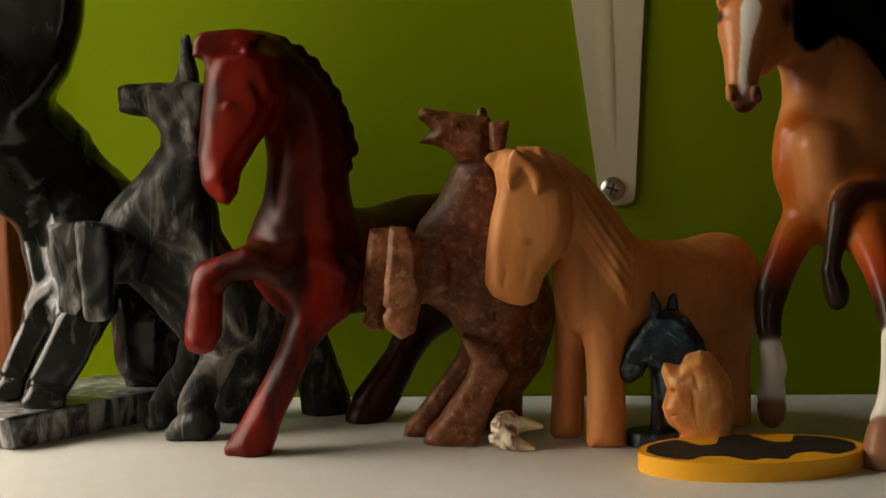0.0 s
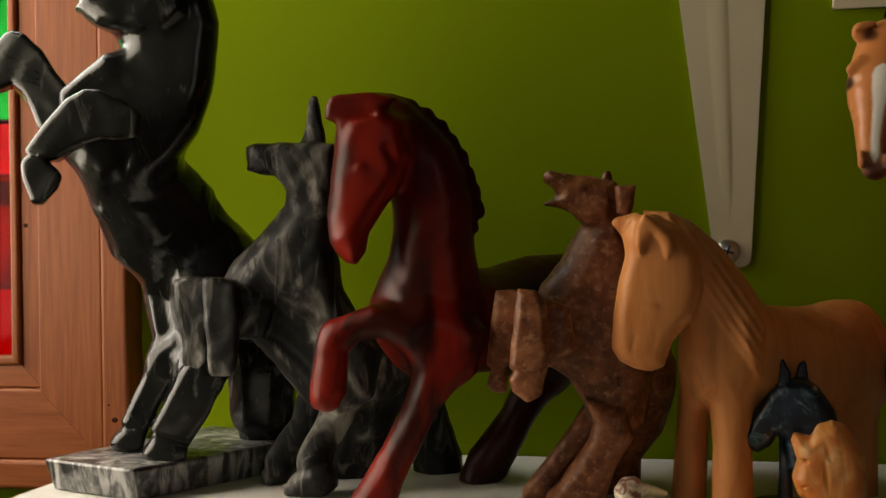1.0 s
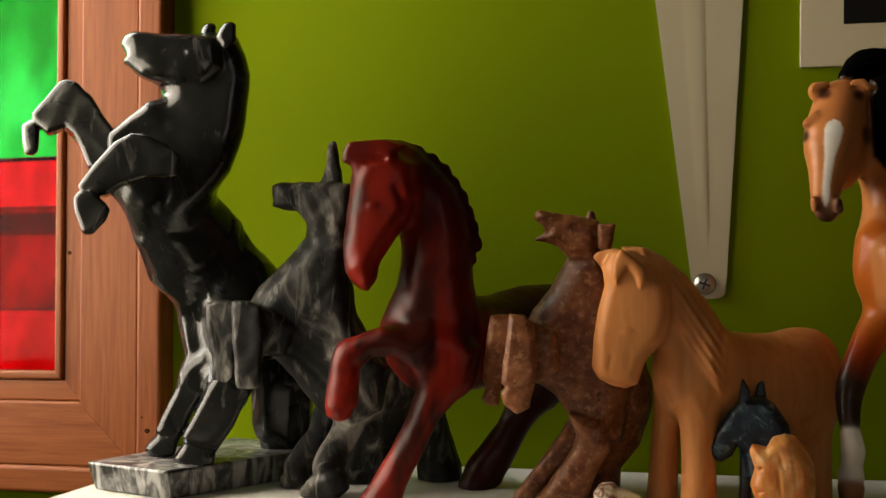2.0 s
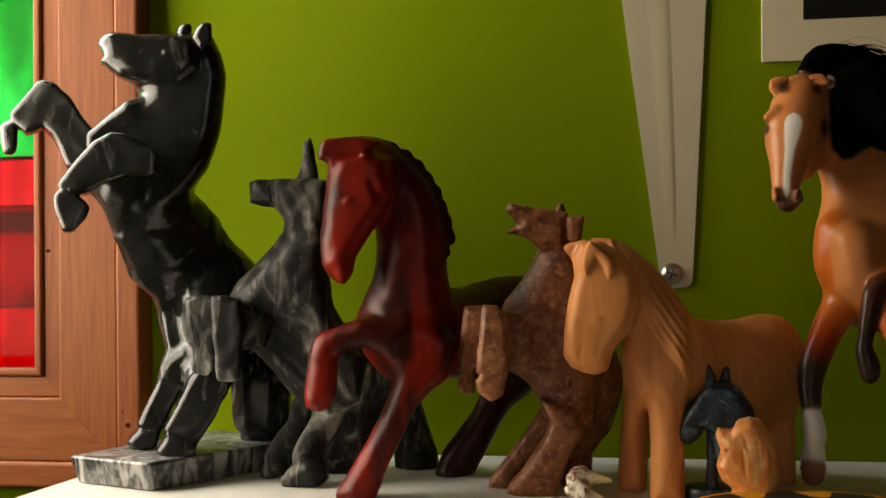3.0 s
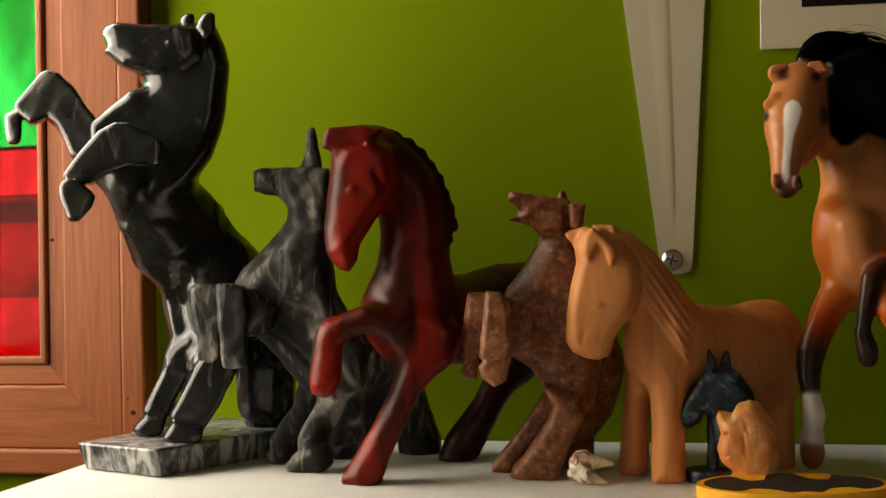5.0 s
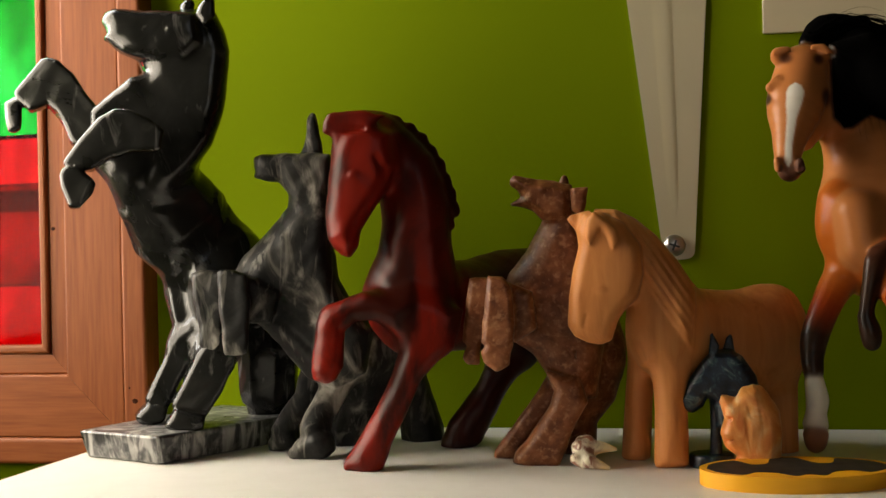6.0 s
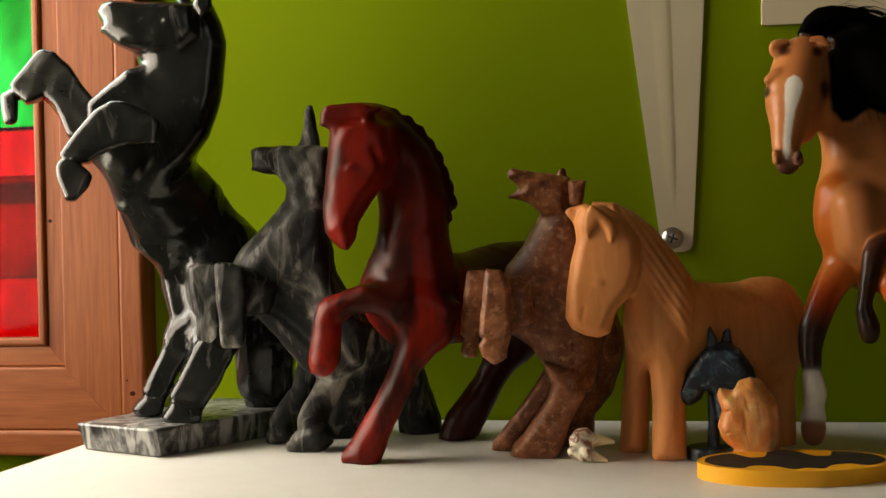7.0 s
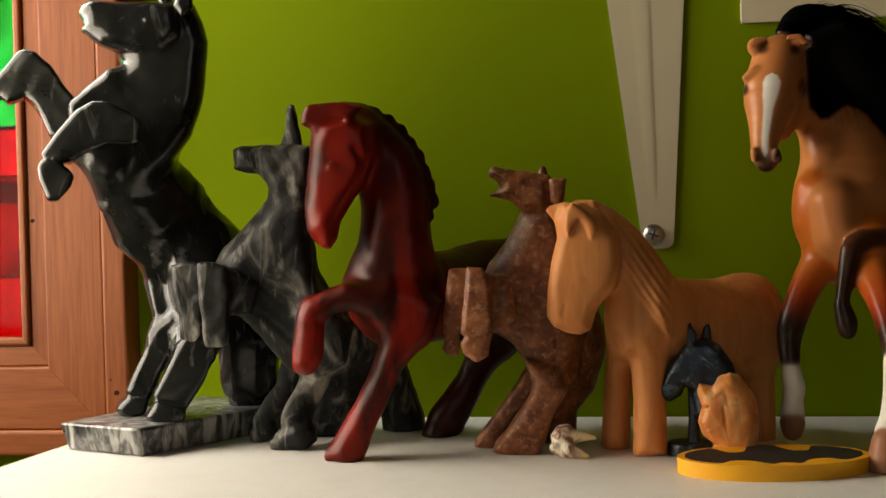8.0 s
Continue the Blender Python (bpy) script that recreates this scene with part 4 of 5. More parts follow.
def brown_horse():
    f = Figure(0.8, 0.0, (0.25, 18.0))
    f.slab([(-12.0, 118.0), (-16.0, 112.0), (-22.0, 101.0), (-30.0, 92.0), (-34.0, 83.0), (-33.0, 68.0), (-28.0, 57.0), (-20.0, 52.0), (-14.0, 43.0), (-10.0, 34.0), (0.0, 28.0), (11.0, 30.0), (15.0, 56.0), (16.0, 78.0), (13.0, 100.0), (10.0, 114.0), (7.0, 122.0), (-3.0, 123.0)], -8, 15, lean=-0.11, rounded=13, k=6, dish=2)
    f.slab([(-1.0, 78.0), (14.0, 83.0), (21.0, 69.0), (25.0, 54.0), (24.0, 43.0), (18.0, 26.0), (9.0, 15.0), (9.0, -1.0), (-13.0, -3.0), (-11.0, 26.0)], 14, 14, lean=-0.08, rounded=12, k=6, dish=2)
    f.slab([(-27.0, 137.0), (-25.0, 139.0), (-19.0, 137.0), (-6.0, 135.0), (3.0, 133.0), (3.0, 122.0), (1.0, 115.0), (-11.0, 116.0), (-16.0, 121.0), (-20.0, 123.0), (-27.0, 124.0), (-27.0, 125.0), (-22.0, 128.0), (-23.0, 131.0), (-27.0, 134.0)], -20, 6.5, lean=-0.13, chamfer=4, k=3, dish=2)
    f.slab([(-12.0, 45.0), (-8.0, 35.0), (-10.0, 28.0), (-22.0, 11.0), (-28.0, 5.0), (-29.0, 1.0), (-23.0, -2.0), (-7.0, -1.0), (-4.0, 5.0), (2.0, 20.0), (8.0, 30.0), (4.0, 41.0)], -22, 7.5, lean=-0.12, rounded=4.5, k=2, dish=1)
    f.slab([(-11.0, 43.0), (-20.0, 30.0), (-31.0, 15.0), (-40.0, 4.0), (-41.0, -0.0), (-32.0, -1.0), (-28.0, 1.0), (-21.0, 12.0), (-10.0, 24.0), (-4.0, 35.0)], -6, 6, lean=-0.14, rounded=4, k=1.2)
    f.slab([(3.0, 131.0), (11.0, 131.0), (10.0, 123.0), (8.0, 118.0), (3.0, 120.0)], -26, 3.5, lean=-0.09, chamfer=1.5, k=1)
    f.slab([(-34.0, 91.0), (-27.0, 90.0), (-23.0, 85.0), (-22.0, 70.0), (-23.0, 59.0), (-24.0, 56.0), (-25.0, 50.0), (-31.0, 47.0), (-37.0, 51.0), (-38.0, 56.0), (-36.0, 59.0), (-38.0, 60.0)], -50, 6.2, lean=-0.16, chamfer=2.0, k=0.8)
    f.slab([(-30.0, 89.0), (-15.0, 83.0), (-13.0, 66.0), (-24.0, 59.0), (-29.0, 67.0)], -40, 6, lean=-0.15, rounded=4, k=2.5)
    f.slab([(-45.0, 90.0), (-36.0, 90.0), (-25.0, 85.0), (-31.0, 64.0), (-40.0, 59.0), (-41.0, 49.0), (-47.0, 49.0), (-49.0, 52.0), (-48.0, 56.0), (-47.0, 58.0), (-49.0, 60.0)], -38, 5, lean=-0.18, chamfer=2, k=1)
    f.limb([(-2.1, -13.0, 130.6, 3.6), (-1.4, -13.0, 136.6, 1.7)], k=1.2, facet=0.6)
    f.limb([(-10.8, -27.6, 130.2, 1.2), (-9.6, -27.6, 130.2, 1.2)], k=0.7)
    f.limb([(-25.3, -26.6, 136.0, 0.8), (-24.2, -26.8, 135.6, 0.8)], k=0.8, cut=True)
    f.limb([(-4.8, -25.0, 58.3, 0.5), (-2.8, -25.0, 53.9, 0.5)], k=0.4, cut=True)
    f.limb([(-1.1, -24.6, 56.0, 0.5), (0.4, -24.6, 51.7, 0.5)], k=0.4, cut=True)
    f.limb([(2.5, -23.6, 54.1, 0.5), (3.0, -23.6, 48.9, 0.5)], k=0.4, cut=True)
    f.limb([(5.7, -22.0, 51.8, 0.5), (7.7, -21.0, 47.7, 0.5)], k=0.4, cut=True)
    f.limb([(5.6, -22.0, 47.2, 0.5), (7.7, -21.0, 45.6, 0.5)], k=0.4, cut=True)
    f.finish("soapstone_horse", (-0.04, 0.545, 0), [mat_soapstone()], "mottled brown soapstone rearing horse statuette with open mouth", "statuette")


def wooden_horse():
    f = Figure(0.8, 0.0, None, 2)
    f.slab([(-47.0, 121.0), (-38.0, 120.0), (-28.0, 116.0), (-18.0, 107.0), (-8.0, 94.0), (-1.0, 82.0), (-1.0, 73.0), (-4.0, 55.0), (-11.0, 44.0), (-26.0, 47.0), (-31.0, 62.0), (-32.0, 71.0), (-34.0, 84.0), (-43.0, 108.0)], -24, 12, lean=-0.03, rounded=11, k=6, dish=2)
    f.slab([(-54.0, 111.0), (-50.0, 118.0), (-42.0, 119.0), (-32.0, 113.0), (-25.0, 103.0), (-24.0, 90.0), (-27.0, 79.0), (-33.0, 73.0), (-36.0, 69.0), (-39.0, 60.0), (-44.0, 58.0), (-50.0, 59.0), (-56.0, 62.0), (-59.0, 67.0), (-58.0, 80.0), (-56.0, 92.0), (-53.0, 103.0)], -39, 8.5, lean=-0.07, rounded=5.5, k=3, dish=2)
    f.slab([(-48.0, 115.0), (-45.0, 119.0), (-40.0, 115.0), (-35.0, 110.0), (-34.0, 105.0), (-37.0, 101.0), (-39.0, 107.0), (-42.0, 111.0), (-45.0, 107.0), (-47.0, 103.0), (-49.0, 107.0)], -48.8, 2.2, lean=-0.07, rounded=1.6, k=1.2)
    f.slab([(-59.0, 116.0), (-57.0, 118.0), (-48.0, 120.0), (-46.0, 114.0), (-52.0, 105.0), (-55.0, 111.0)], -32, 3.2, lean=-0.09, rounded=2.5, k=2.5)
    f.slab([(-43.0, 120.0), (-36.0, 120.0), (-28.0, 115.0), (-18.0, 107.0), (-8.0, 94.0), (-1.0, 82.0), (-1.0, 73.0), (-4.0, 56.0), (-13.0, 65.0), (-21.0, 76.0), (-28.0, 90.0), (-30.0, 105.0)], -26, 14.5, lean=-0.02, rounded=10, k=1.5, dish=1, ripple=((0.84, 0, 0.54), 3.1, 0.6))
    f.slab([(-29.0, 68.0), (-3.0, 68.0), (-5.0, 47.0), (-6.0, 26.0), (-6.0, 1.0), (-8.0, -0.0), (-14.0, -1.0), (-21.0, -1.0), (-22.0, 2.0), (-21.0, 26.0), (-22.0, 47.0)], -24, 9, lean=-0.01, rounded=7, k=4, dish=1)
    f.slab([(-32.0, 70.0), (-18.0, 62.0), (-22.0, 34.0), (-24.0, 1.0), (-27.0, -1.0), (-35.0, -1.0), (-38.0, 1.0), (-36.0, 23.0), (-34.0, 45.0)], -6, 8.5, lean=-0.04, rounded=7, k=3, dish=1)
    f.limb([(-11.7, -15.0, 62.1, 21.5), (11.0, 3.0, 55.7, 24.8), (27.6, 13.0, 55.4, 25.6)], flat=0.75, k=8)
    f.limb([(32.0, 15.0, 63.8, 17.3), (38.6, 18.0, 70.6, 10.1), (38.1, 18.0, 53.8, 11.8)], flat=0.75, k=8)
    f.limb([(35.8, 17.0, 51.1, 12.9), (38.0, 18.5, 28.6, 9.2), (38.2, 19.7, 1.1, 8.7)], k=5, facet=0.25)
    f.limb([(22.9, 33.0, 41.1, 12.1), (22.7, 38.0, 23.1, 8.7), (22.9, 40.0, 3.0, 8.2)], k=5, facet=0.25)
    f.limb([(-44.2, -48.9, 83.1, 1.1), (-41.4, -48.9, 83.3, 1.2)], k=0.8)
    f.limb([(-46.6, -50.0, 85.2, 0.5), (-42.5, -50.2, 86.0, 0.6), (-39.1, -50.0, 84.4, 0.5)], k=1.2, cut=True)
    f.limb([(-50.8, -48.6, 66.9, 0.5), (-49.4, -49.0, 72.0, 0.5)], k=1, cut=True)
    f.limb([(-42.7, -49.2, 67.6, 0.5), (-41.6, -49.4, 73.8, 0.5)], k=1, cut=True)
    f.finish("wooden_horse", (0.02, 0.545, 0), [mat_carved_wood()], "pale carved wooden horse statuette with grooved mane", "statuette")


def chess_knight():
    f = Figure(0.4)
    f.slab([(-15.1, 32.0), (-12.1, 36.0), (-6.1, 45.0), (-2.1, 50.0), (1.9, 54.0), (9.9, 54.0), (14.9, 51.0), (20.9, 42.0), (22.9, 32.0), (18.9, 19.0), (9.9, 16.0), (2.9, 19.0), (1.9, 30.0), (-1.1, 32.0), (-3.1, 28.0), (-8.1, 25.0), (-13.1, 27.0)], -2, 5, lean=0.03, rounded=4, k=1.5, dish=2)
    f.slab([(-0.1, 52.0), (0.9, 61.0), (1.9, 62.0), (4.9, 56.0), (3.9, 52.0)], -5, 1.2, lean=0.03, chamfer=0.6, k=0.8)
    f.slab([(5.9, 52.0), (7.9, 59.0), (9.9, 61.0), (10.9, 60.0), (11.9, 52.0)], 0, 1.2, lean=0.04, chamfer=0.6, k=0.8)
    f.slab([(-0.1, 31.0), (5.9, 31.0), (4.9, 16.0), (4.9, 4.0), (-1.1, 4.0), (-0.1, 16.0)], 0, 3, lean=0.03, rounded=2.6, k=1.5)
    f.limb([(-15.0, -10.0, 29.0, 0.5), (-7.3, -10.0, 29.7, 0.5)], k=0.5, cut=True)
    ring = [(0.0102 * math.cos(2 * math.pi * i / 32), 0.0102 * math.sin(2 * math.pi * i / 32)) for i in range(32)]
    f.finish("chess_knight", (0.0241, 0.521, 0), [mat_blue_stone()], "dark blue mottled stone chess knight on round foot", "chess piece", [(*piece(prism(ring, 0, 0.0062, 0.0012, 2)), 0)])


def stone_head():
    f = Figure(0.4)
    f.slab([(-14.5, 31.0), (-13.5, 34.0), (-11.5, 34.0), (-7.5, 33.0), (-4.5, 37.0), (0.5, 39.0), (4.5, 36.0), (7.5, 33.0), (11.5, 27.0), (12.5, 18.0), (11.5, 2.0), (-9.5, 1.0), (-7.5, 7.0), (-12.5, 11.0), (-14.5, 17.0), (-12.5, 24.0)], 0, 7, lean=0.05, rounded=5, k=2, dish=1.5)
    f.slab([(-12.5, 26.0), (-5.5, 35.0), (1.5, 37.0), (6.5, 28.0), (3.5, 18.0), (-2.5, 14.0), (-7.5, 18.0)], -5.2, 2.6, lean=0.06, rounded=3, k=2)
    f.limb([(-2.8, -1.0, 35.3, 2.3), (-1.1, -1.0, 33.7, 3.1)], k=2, facet=0.4)
    f.limb([(3.0, -1.0, 36.2, 2.3), (3.9, -1.0, 33.7, 3.1)], k=2, facet=0.4)
    f.limb([(7.7, -1.0, 29.1, 2.0), (8.1, -1.0, 26.0, 2.5)], k=2, facet=0.4)
    f.limb([(-8.0, -9.0, 27.6, 0.8), (-3.0, -9.0, 30.6, 1.0), (-1.2, -9.0, 25.6, 0.8)], k=0.8, cut=True)
    f.limb([(-3.2, -9.0, 24.3, 0.8), (-2.1, -9.0, 12.9, 0.8), (-0.8, -9.0, 5.4, 0.5)], k=0.8, cut=True)
    f.limb([(2.4, -9.2, 33.1, 0.8), (4.0, -9.2, 20.6, 0.8), (4.1, -9.2, 8.0, 0.5)], k=0.8, cut=True)
    f.limb([(-12.0, -7.5, 23.4, 0.5), (-10.0, -7.5, 24.5, 0.8)], k=0.6, cut=True)
    f.limb([(-12.3, -7.0, 14.2, 0.5), (-8.3, -7.0, 15.3, 0.5)], k=0.6, cut=True)
    f.finish("stone_horse_head", (0.0425, 0.512, 0), [mat_orange_stone()], "small translucent orange stone carving of a horse head", "statuette")


def old_tooth():
    f = Figure(0.35)
    f.limb([(-4.6, -2.0, 8.8, 5.0), (-3.1, -2.0, 4.3, 4.7)], k=1.5, facet=0.3)
    f.limb([(-7.5, -6.0, 5.0, 2.6), (-4.9, -6.0, 3.2, 2.4)], k=0.6, facet=0.5)
    f.limb([(-5.2, 0.0, 11.9, 2.7), (-1.8, 0.0, 12.7, 2.4)], k=0.6, facet=0.5)
    f.limb([(-1.9, 0.0, 9.3, 4.2), (4.7, 0.0, 9.4, 2.6), (10.4, 0.0, 8.7, 1.1)], k=1.5)
    f.limb([(-1.5, -6.0, 3.8, 3.4), (3.6, -6.0, 2.3, 2.1), (7.5, -6.0, 1.1, 1.0)], k=1.5)
    f.limb([(-8.0, -10.0, 10.7, 0.5), (-3.5, -10.0, 7.1, 0.5)], k=0.5, cut=True)
    f.finish("animal_tooth", (-0.03, 0.515, 0), [mat_tooth()], "cream animal tooth with brown stains and two roots", "tooth")


HAIR_X, HAIR_Z, LOCK_X, LOCK_Z = -24.0, 198.0, -14.7, 184.7  # where the forelock starts, in mm


def hair_strands():
    """Loose strands that arch over the crest of the mane and fall behind it."""
    rnd = random.Random(4)
    verts, faces = [], []
    for s in range(420):
        stray, lock = s > 395, 230 < s <= 395
        a = rnd.random()
        if lock:
            x, y, z = LOCK_X + 26 * a, 2 + 6 * rnd.random(), LOCK_Z + rnd.uniform(-4, 6)
            reach, rise, drop = rnd.uniform(2, 16), rnd.uniform(0, 2), rnd.uniform(30, 52)
            sway, fall = rnd.uniform(-5, 3), 0.15 * rnd.random()
        else:
            x, y, z = HAIR_X + 9 * a + rnd.uniform(-2, 2), 12 + 6 * rnd.random(), HAIR_Z + 6 * rnd.random()
            reach, rise, drop = rnd.uniform(30, 75), rnd.uniform(4, 9) + (4 if stray else 0), rnd.uniform(18, 70)
            sway, fall = rnd.uniform(-3, 12), rnd.random()
        base = len(verts)
        for i in range(15):
            t = i / 14
            px = x + reach * t
            pz = z + rise * math.sin(math.pi * min(1, t * 1.4)) - drop * max(0, t - 0.25) ** 1.6
            py = y + sway * t + 14 * t * fall
            r = (0.10 if stray else 0.28) * (1 - 0.5 * t)
            for k in range(3):
                b = 2.1 * k + s
                verts.append((px, py + r * math.cos(b), pz + r * math.sin(b)))
        for i in range(14):
            for k in range(3):
                p, q = base + 3 * i, base + 3 * (i + 1)
                faces.append((p + k, p + (k + 1) % 3, q + (k + 1) % 3, q + k))
    return verts, faces


def bay_tones(v, c):
    """Blaze, eyes and nostrils of the painted head."""
    x, y, z = v.T
    def blend(mask, col):
        c[:] = c * (1 - mask[:, None]) + np.array(col) * mask[:, None]
    def spot(cx, cz, rx, rz, ymax, power=6):
        return np.exp(-(((x - cx) / rx) ** 2 + ((z - cz) / rz) ** 2) ** (power / 2)) * (y < ymax)
    middle = np.interp(z, [136, 147, 160, 171, 178], [-37.6, -36.9, -34.9, -32.8, -32.4])
    half = np.interp(z, [135, 140, 150, 160, 168, 173, 176, 178], [-1, 1.5, 1.7, 2.2, 3.7, 4.0, 2.6, -1])
    blend(np.clip((half - np.abs(x - middle)) / 0.7 + 0.5, 0, 1) * (y < 2), WHITE)
    blend(spot(-45.0, 171.0, 2.3, 3.0, 20, 6), BLACK)
    blend(spot(-17.8, 170.6, 2.6, 4.2, 14, 4), DARKLEG)
    blend(spot(-37.6, 132.1, 4.2, 2.6, 2, 3), DARKLEG)
    blend(spot(-31.8, 137.2, 2.0, 3.9, 2, 6), DARKLEG)
    blend(spot(-40.8, 136.3, 1.2, 2.4, 2, 6), MUZZLE)
    blend(spot(-35.4, 190.4, 3.0, 2.8, 20, 4), DARKLEG)
    blend(spot(-20.6, 189.0, 2.6, 2.8, 20, 4), DARKLEG)
    return c


def bay_horse():
    f = Figure(0.75, 0.0, None, 3)
    f.limb([(-36.4, -8.0, 136.1, 5.5), (-36.9, -7.0, 143.6, 6.4), (-34.6, -2.0, 155.4, 9.1), (-31.5, 5.0, 169.5, 13.5), (-27.4, 12.0, 185.3, 12.6)], flat=0.9, k=3, tint=[MUZZLE, TAN, TAN, TAN, TAN])
    f.limb([(-28.3, 8.0, 152.6, 6.5), (-22.5, 15.0, 163.5, 9.9)], flat=0.9, k=4, tint=TAN)
    f.limb([(-43.9, 0.0, 176.3, 1.9), (-40.1, 0.0, 179.3, 2.4)], k=3, tint=TAN)
    f.limb([(-19.0, 6.0, 175.1, 2.2), (-21.5, 6.0, 178.5, 2.4)], k=3, tint=TAN)
    f.limb([(-32.3, -14.0, 139.6, 1.8), (-31.9, -14.0, 135.9, 2.1)], k=1.5, tint=MUZZLE)
    f.limb([(-42.3, -13.0, 140.7, 1.8), (-41.9, -13.0, 136.5, 1.8)], k=1.5, tint=TAN)
    f.limb([(-35.7, 6.0, 188.6, 3.8), (-38.3, 6.0, 191.5, 4.1), (-39.2, 6.0, 193.8, 2.7)], flat=0.5, k=1, tint=TAN)
    f.limb([(-34.2, 4.0, 194.7, 1.6), (-38.3, 4.0, 194.4, 1.9), (-40.5, 4.0, 193.0, 1.6)], flat=0.5, k=1, tint=TAN)
    f.limb([(-21.7, 6.0, 188.3, 4.9), (-19.3, 6.0, 191.9, 4.0)], flat=0.5, k=1, tint=TAN)
    f.limb([(-22.9, 3.0, 194.8, 1.6), (-18.8, 3.0, 194.8, 1.9), (-16.5, 3.0, 192.2, 1.6)], flat=0.5, k=1, tint=TAN)
    f.limb([(-37.3, -1.0, 190.8, 1.1), (-35.8, -1.0, 189.1, 1.1)], flat=0.5, k=1, tint=RUST, cut=True)
    f.limb([(-20.9, -3.5, 189.8, 1.6), (-21.3, -3.5, 186.6, 1.6)], flat=0.5, k=1, tint=RUST, cut=True)
    f.limb([(-13.4, 23.0, 175.1, 15.0), (-1.3, 23.0, 155.0, 17.7), (3.7, 22.0, 135.3, 21.5), (3.0, 18.0, 113.2, 25.7), (5.5, 16.0, 96.7, 22.8)], flat=0.9, k=6, tint=TAN)
    f.limb([(-11.7, 8.0, 120.2, 11.3), (-11.6, 8.0, 106.7, 11.9), (-7.7, 8.0, 97.1, 10.8)], flat=0.9, k=5, tint=ORANGE)
    f.limb([(-6.1, -2.0, 115.6, 10.6), (-4.0, -2.0, 99.6, 11.1)], flat=0.9, k=5, tint=TAN)
    f.limb([(14.4, 28.0, 110.3, 29.9), (44.0, 45.0, 111.1, 29.9), (77.3, 52.0, 111.5, 31.1)], flat=0.7, k=9, tint=TAN)
    f.limb([(-5.5, 12.0, 94.4, 10.8), (-15.7, 6.0, 81.2, 8.1), (-21.7, 1.0, 70.9, 6.9), (-27.2, -4.0, 58.0, 6.4), (-28.8, -7.0, 49.0, 5.3), (-28.7, -9.0, 42.6, 4.7)], k=5, tint=[ORANGE, ORANGE, RUST, BLACK, BLACK, BLACK])
    f.limb([(-28.5, -10.0, 37.4, 4.5), (-27.5, -10.0, 29.6, 5.2), (-28.2, -10.0, 23.8, 4.7), (-28.6, -10.0, 18.6, 5.8)], k=0.5, tint=WHITE)
    f.limb([(-28.9, -12.0, 13.6, 5.7), (-29.0, -12.0, 10.5, 5.0), (-29.3, -12.0, 8.9, 3.4)], k=0.5, tint=HOOF)
    f.limb([(34.8, 5.0, 93.2, 11.6), (16.4, -8.0, 95.3, 6.2), (0.4, -16.0, 95.3, 4.9), (-4.2, -20.0, 84.2, 3.8), (-6.6, -20.0, 69.0, 3.3)], k=3, tint=[ORANGE, DARKLEG, DARKLEG, BLACK, BLACK])
    f.limb([(-6.7, -20.0, 67.7, 3.8), (-4.9, -20.0, 60.8, 4.8), (-4.6, -20.0, 56.7, 4.1)], k=1, tint=BLACK)
    f.limb([(7.5, 5.0, 96.7, 16.0), (8.1, -15.0, 81.2, 9.2), (9.0, -32.0, 68.1, 6.2), (9.9, -42.0, 55.3, 5.1), (9.9, -46.0, 48.5, 4.6)], k=5, tint=[ORANGE, ORANGE, RUST, BLACK, BLACK])
    f.limb([(9.0, -50.0, 45.3, 4.3), (8.2, -50.0, 32.2, 4.0), (7.0, -50.0, 21.5, 4.5), (5.5, -50.0, 16.0, 5.2)], k=0.5, tint=WHITE)
    f.limb([(4.6, -54.0, 11.9, 6.4), (3.4, -54.0, 1.5, 7.6), (3.3, -54.0, -2.3, 7.8)], k=0.5, tint=HOOF)
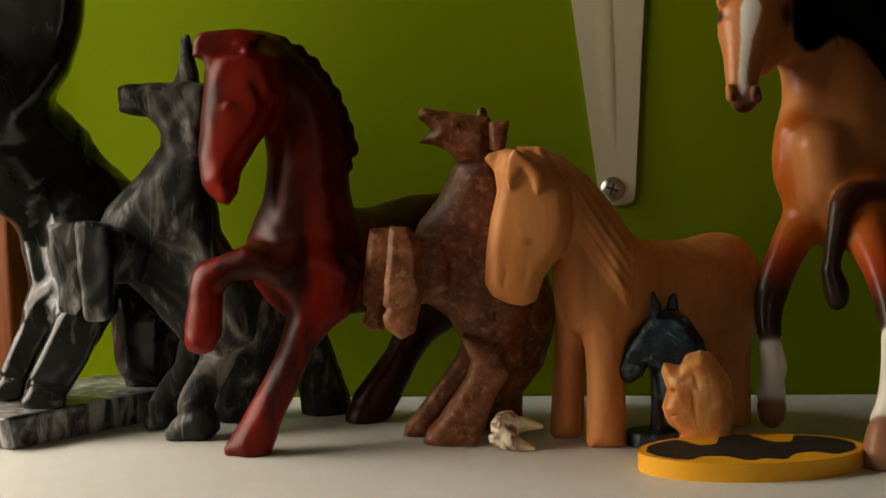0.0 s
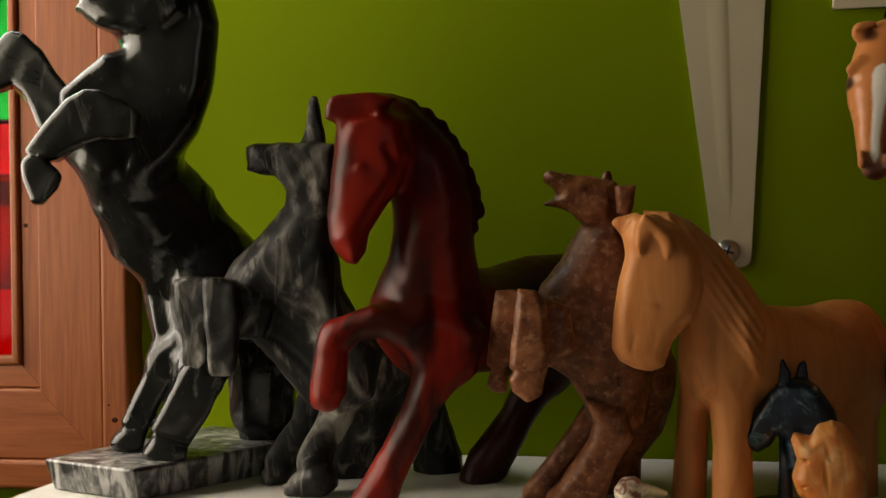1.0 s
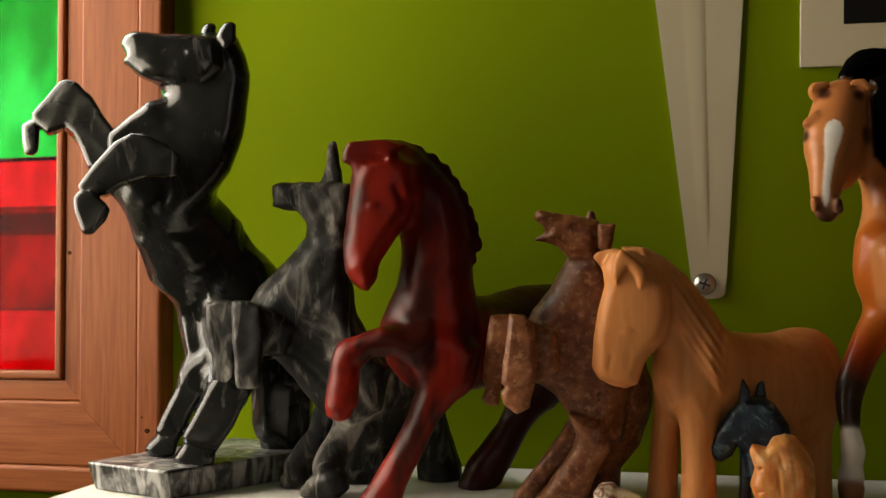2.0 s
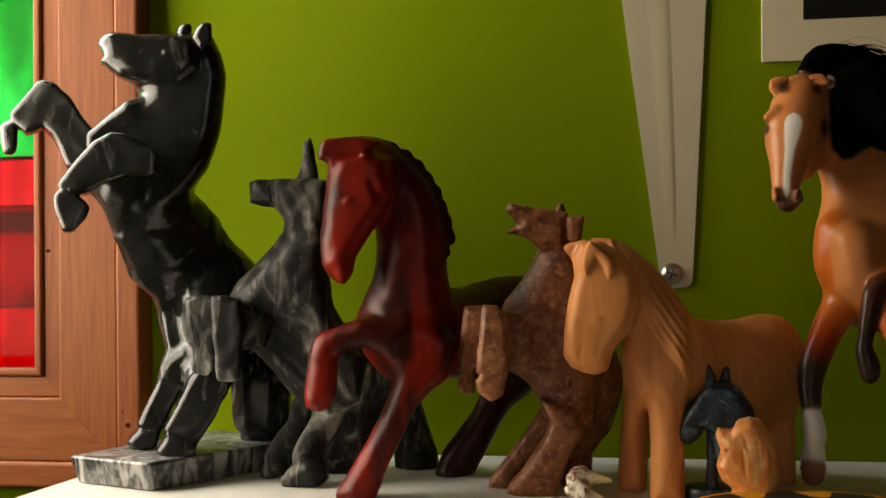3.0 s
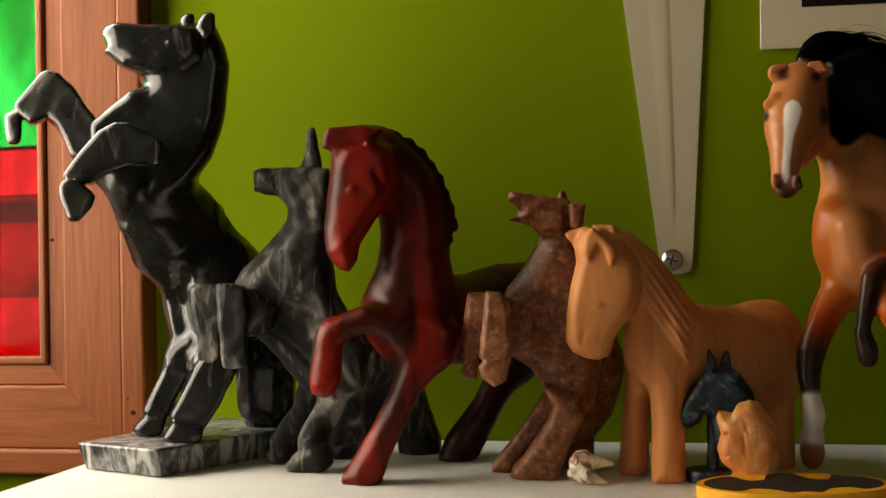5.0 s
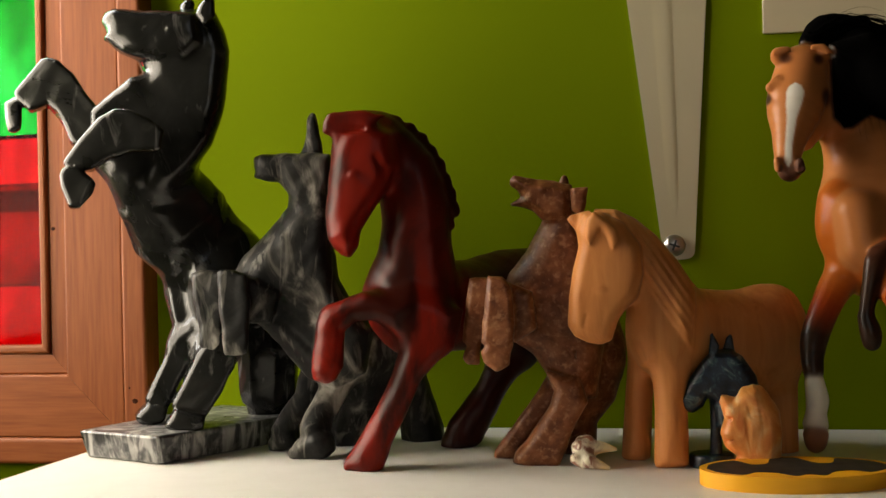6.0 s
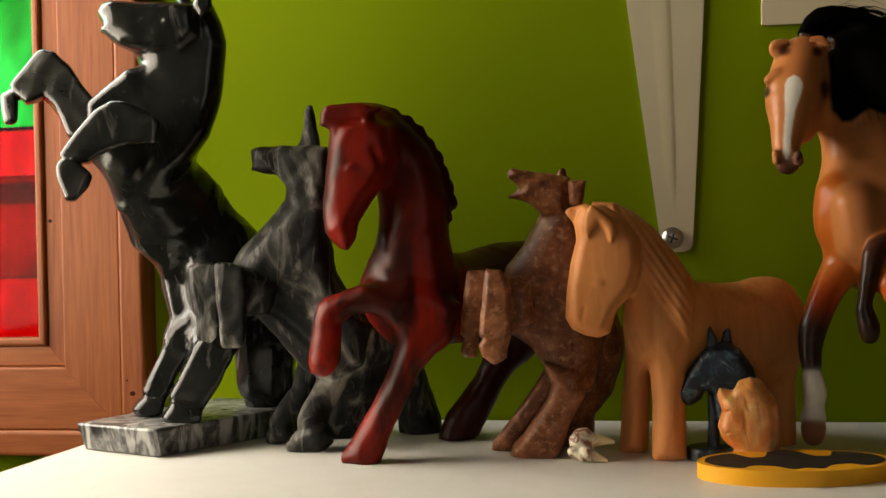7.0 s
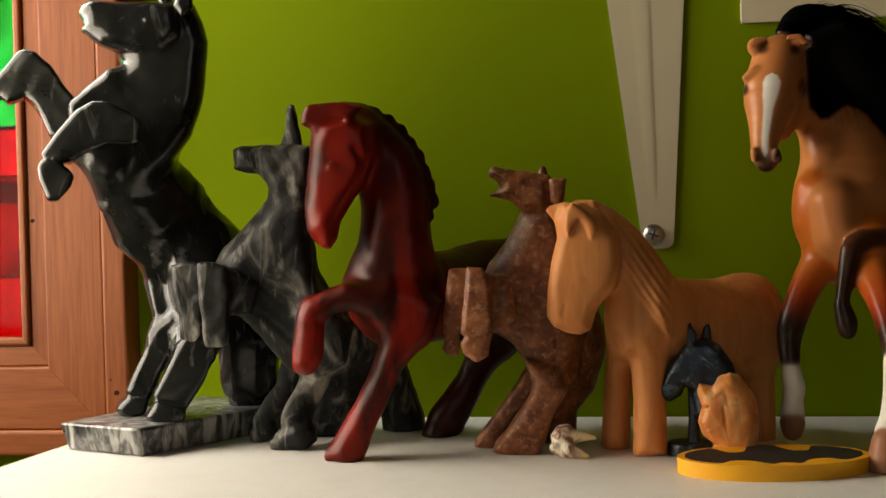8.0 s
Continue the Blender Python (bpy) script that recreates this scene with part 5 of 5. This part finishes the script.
    f.limb([(79.7, 52.0, 102.9, 25.4), (87.6, 56.0, 68.7, 13.0), (92.0, 60.0, 42.8, 6.8), (84.5, 60.0, 11.4, 5.7), (82.6, 60.0, -7.2, 7.4)], k=6, tint=[TAN, ORANGE, BLACK, WHITE, HOOF])
    f.limb([(-22.6, 17.0, 199.6, 5.5), (-15.2, 22.0, 205.5, 8.3), (-2.7, 27.0, 202.9, 10.6), (9.6, 32.0, 193.2, 14.5), (21.8, 36.0, 179.0, 18.5), (30.9, 38.0, 160.5, 19.6)], k=2, flat=0.8, tint=BLACKHAIR)
    f.limb([(-10.6, 16.0, 190.3, 7.7), (-7.9, 11.0, 179.5, 7.6), (-6.6, 11.0, 171.3, 4.9), (-6.7, 12.0, 166.0, 1.6)], k=3, flat=0.8, tint=BLACKHAIR)
    f.limb([(-0.0, 20.0, 194.4, 12.6), (3.3, 10.0, 182.4, 12.4), (11.3, 6.0, 174.3, 11.7), (21.2, 7.0, 164.0, 11.7), (30.2, 10.0, 151.9, 10.7)], k=1, flat=0.8, tint=BLACKHAIR)
    f.slab([(-15.0, 197.0), (4.0, 201.0), (21.0, 192.0), (31.0, 153.0), (20.0, 155.0), (3.0, 162.0), (-5.0, 156.0), (-9.0, 156.0), (-13.0, 162.0), (-14.0, 178.0)], 10, 8, rounded=6, k=2, lean=0.2, tint=BLACKHAIR, ripple=((0.6, 0, 0.8), 2.6, 0.35))
    f.limb([(-31.8, -15.5, 137.4, 0.8), (-32.3, -15.5, 135.8, 0.8)], k=1, tint=BLACK, cut=True)
    f.limb([(-42.6, -13.0, 163.8, 1.0), (-41.5, -13.0, 150.6, 1.6)], k=2, tint=TAN, cut=True)
    f.finish("model_horse", (0.1, 0.54, 0), [mat_painted("airbrushed_plastic", 0.24, 0.4, 0.12, (0.30, 0.12, 0.05), 0.1), M_HAIR], "tan and bay painted model horse with loose black mane", "model horse", [(*hair_strands(), 1)], tones=bay_tones, hairy=True)


black_horse()
grey_horse()
red_horse()
brown_horse()
wooden_horse()
chess_knight()
stone_head()
old_tooth()
bay_horse()
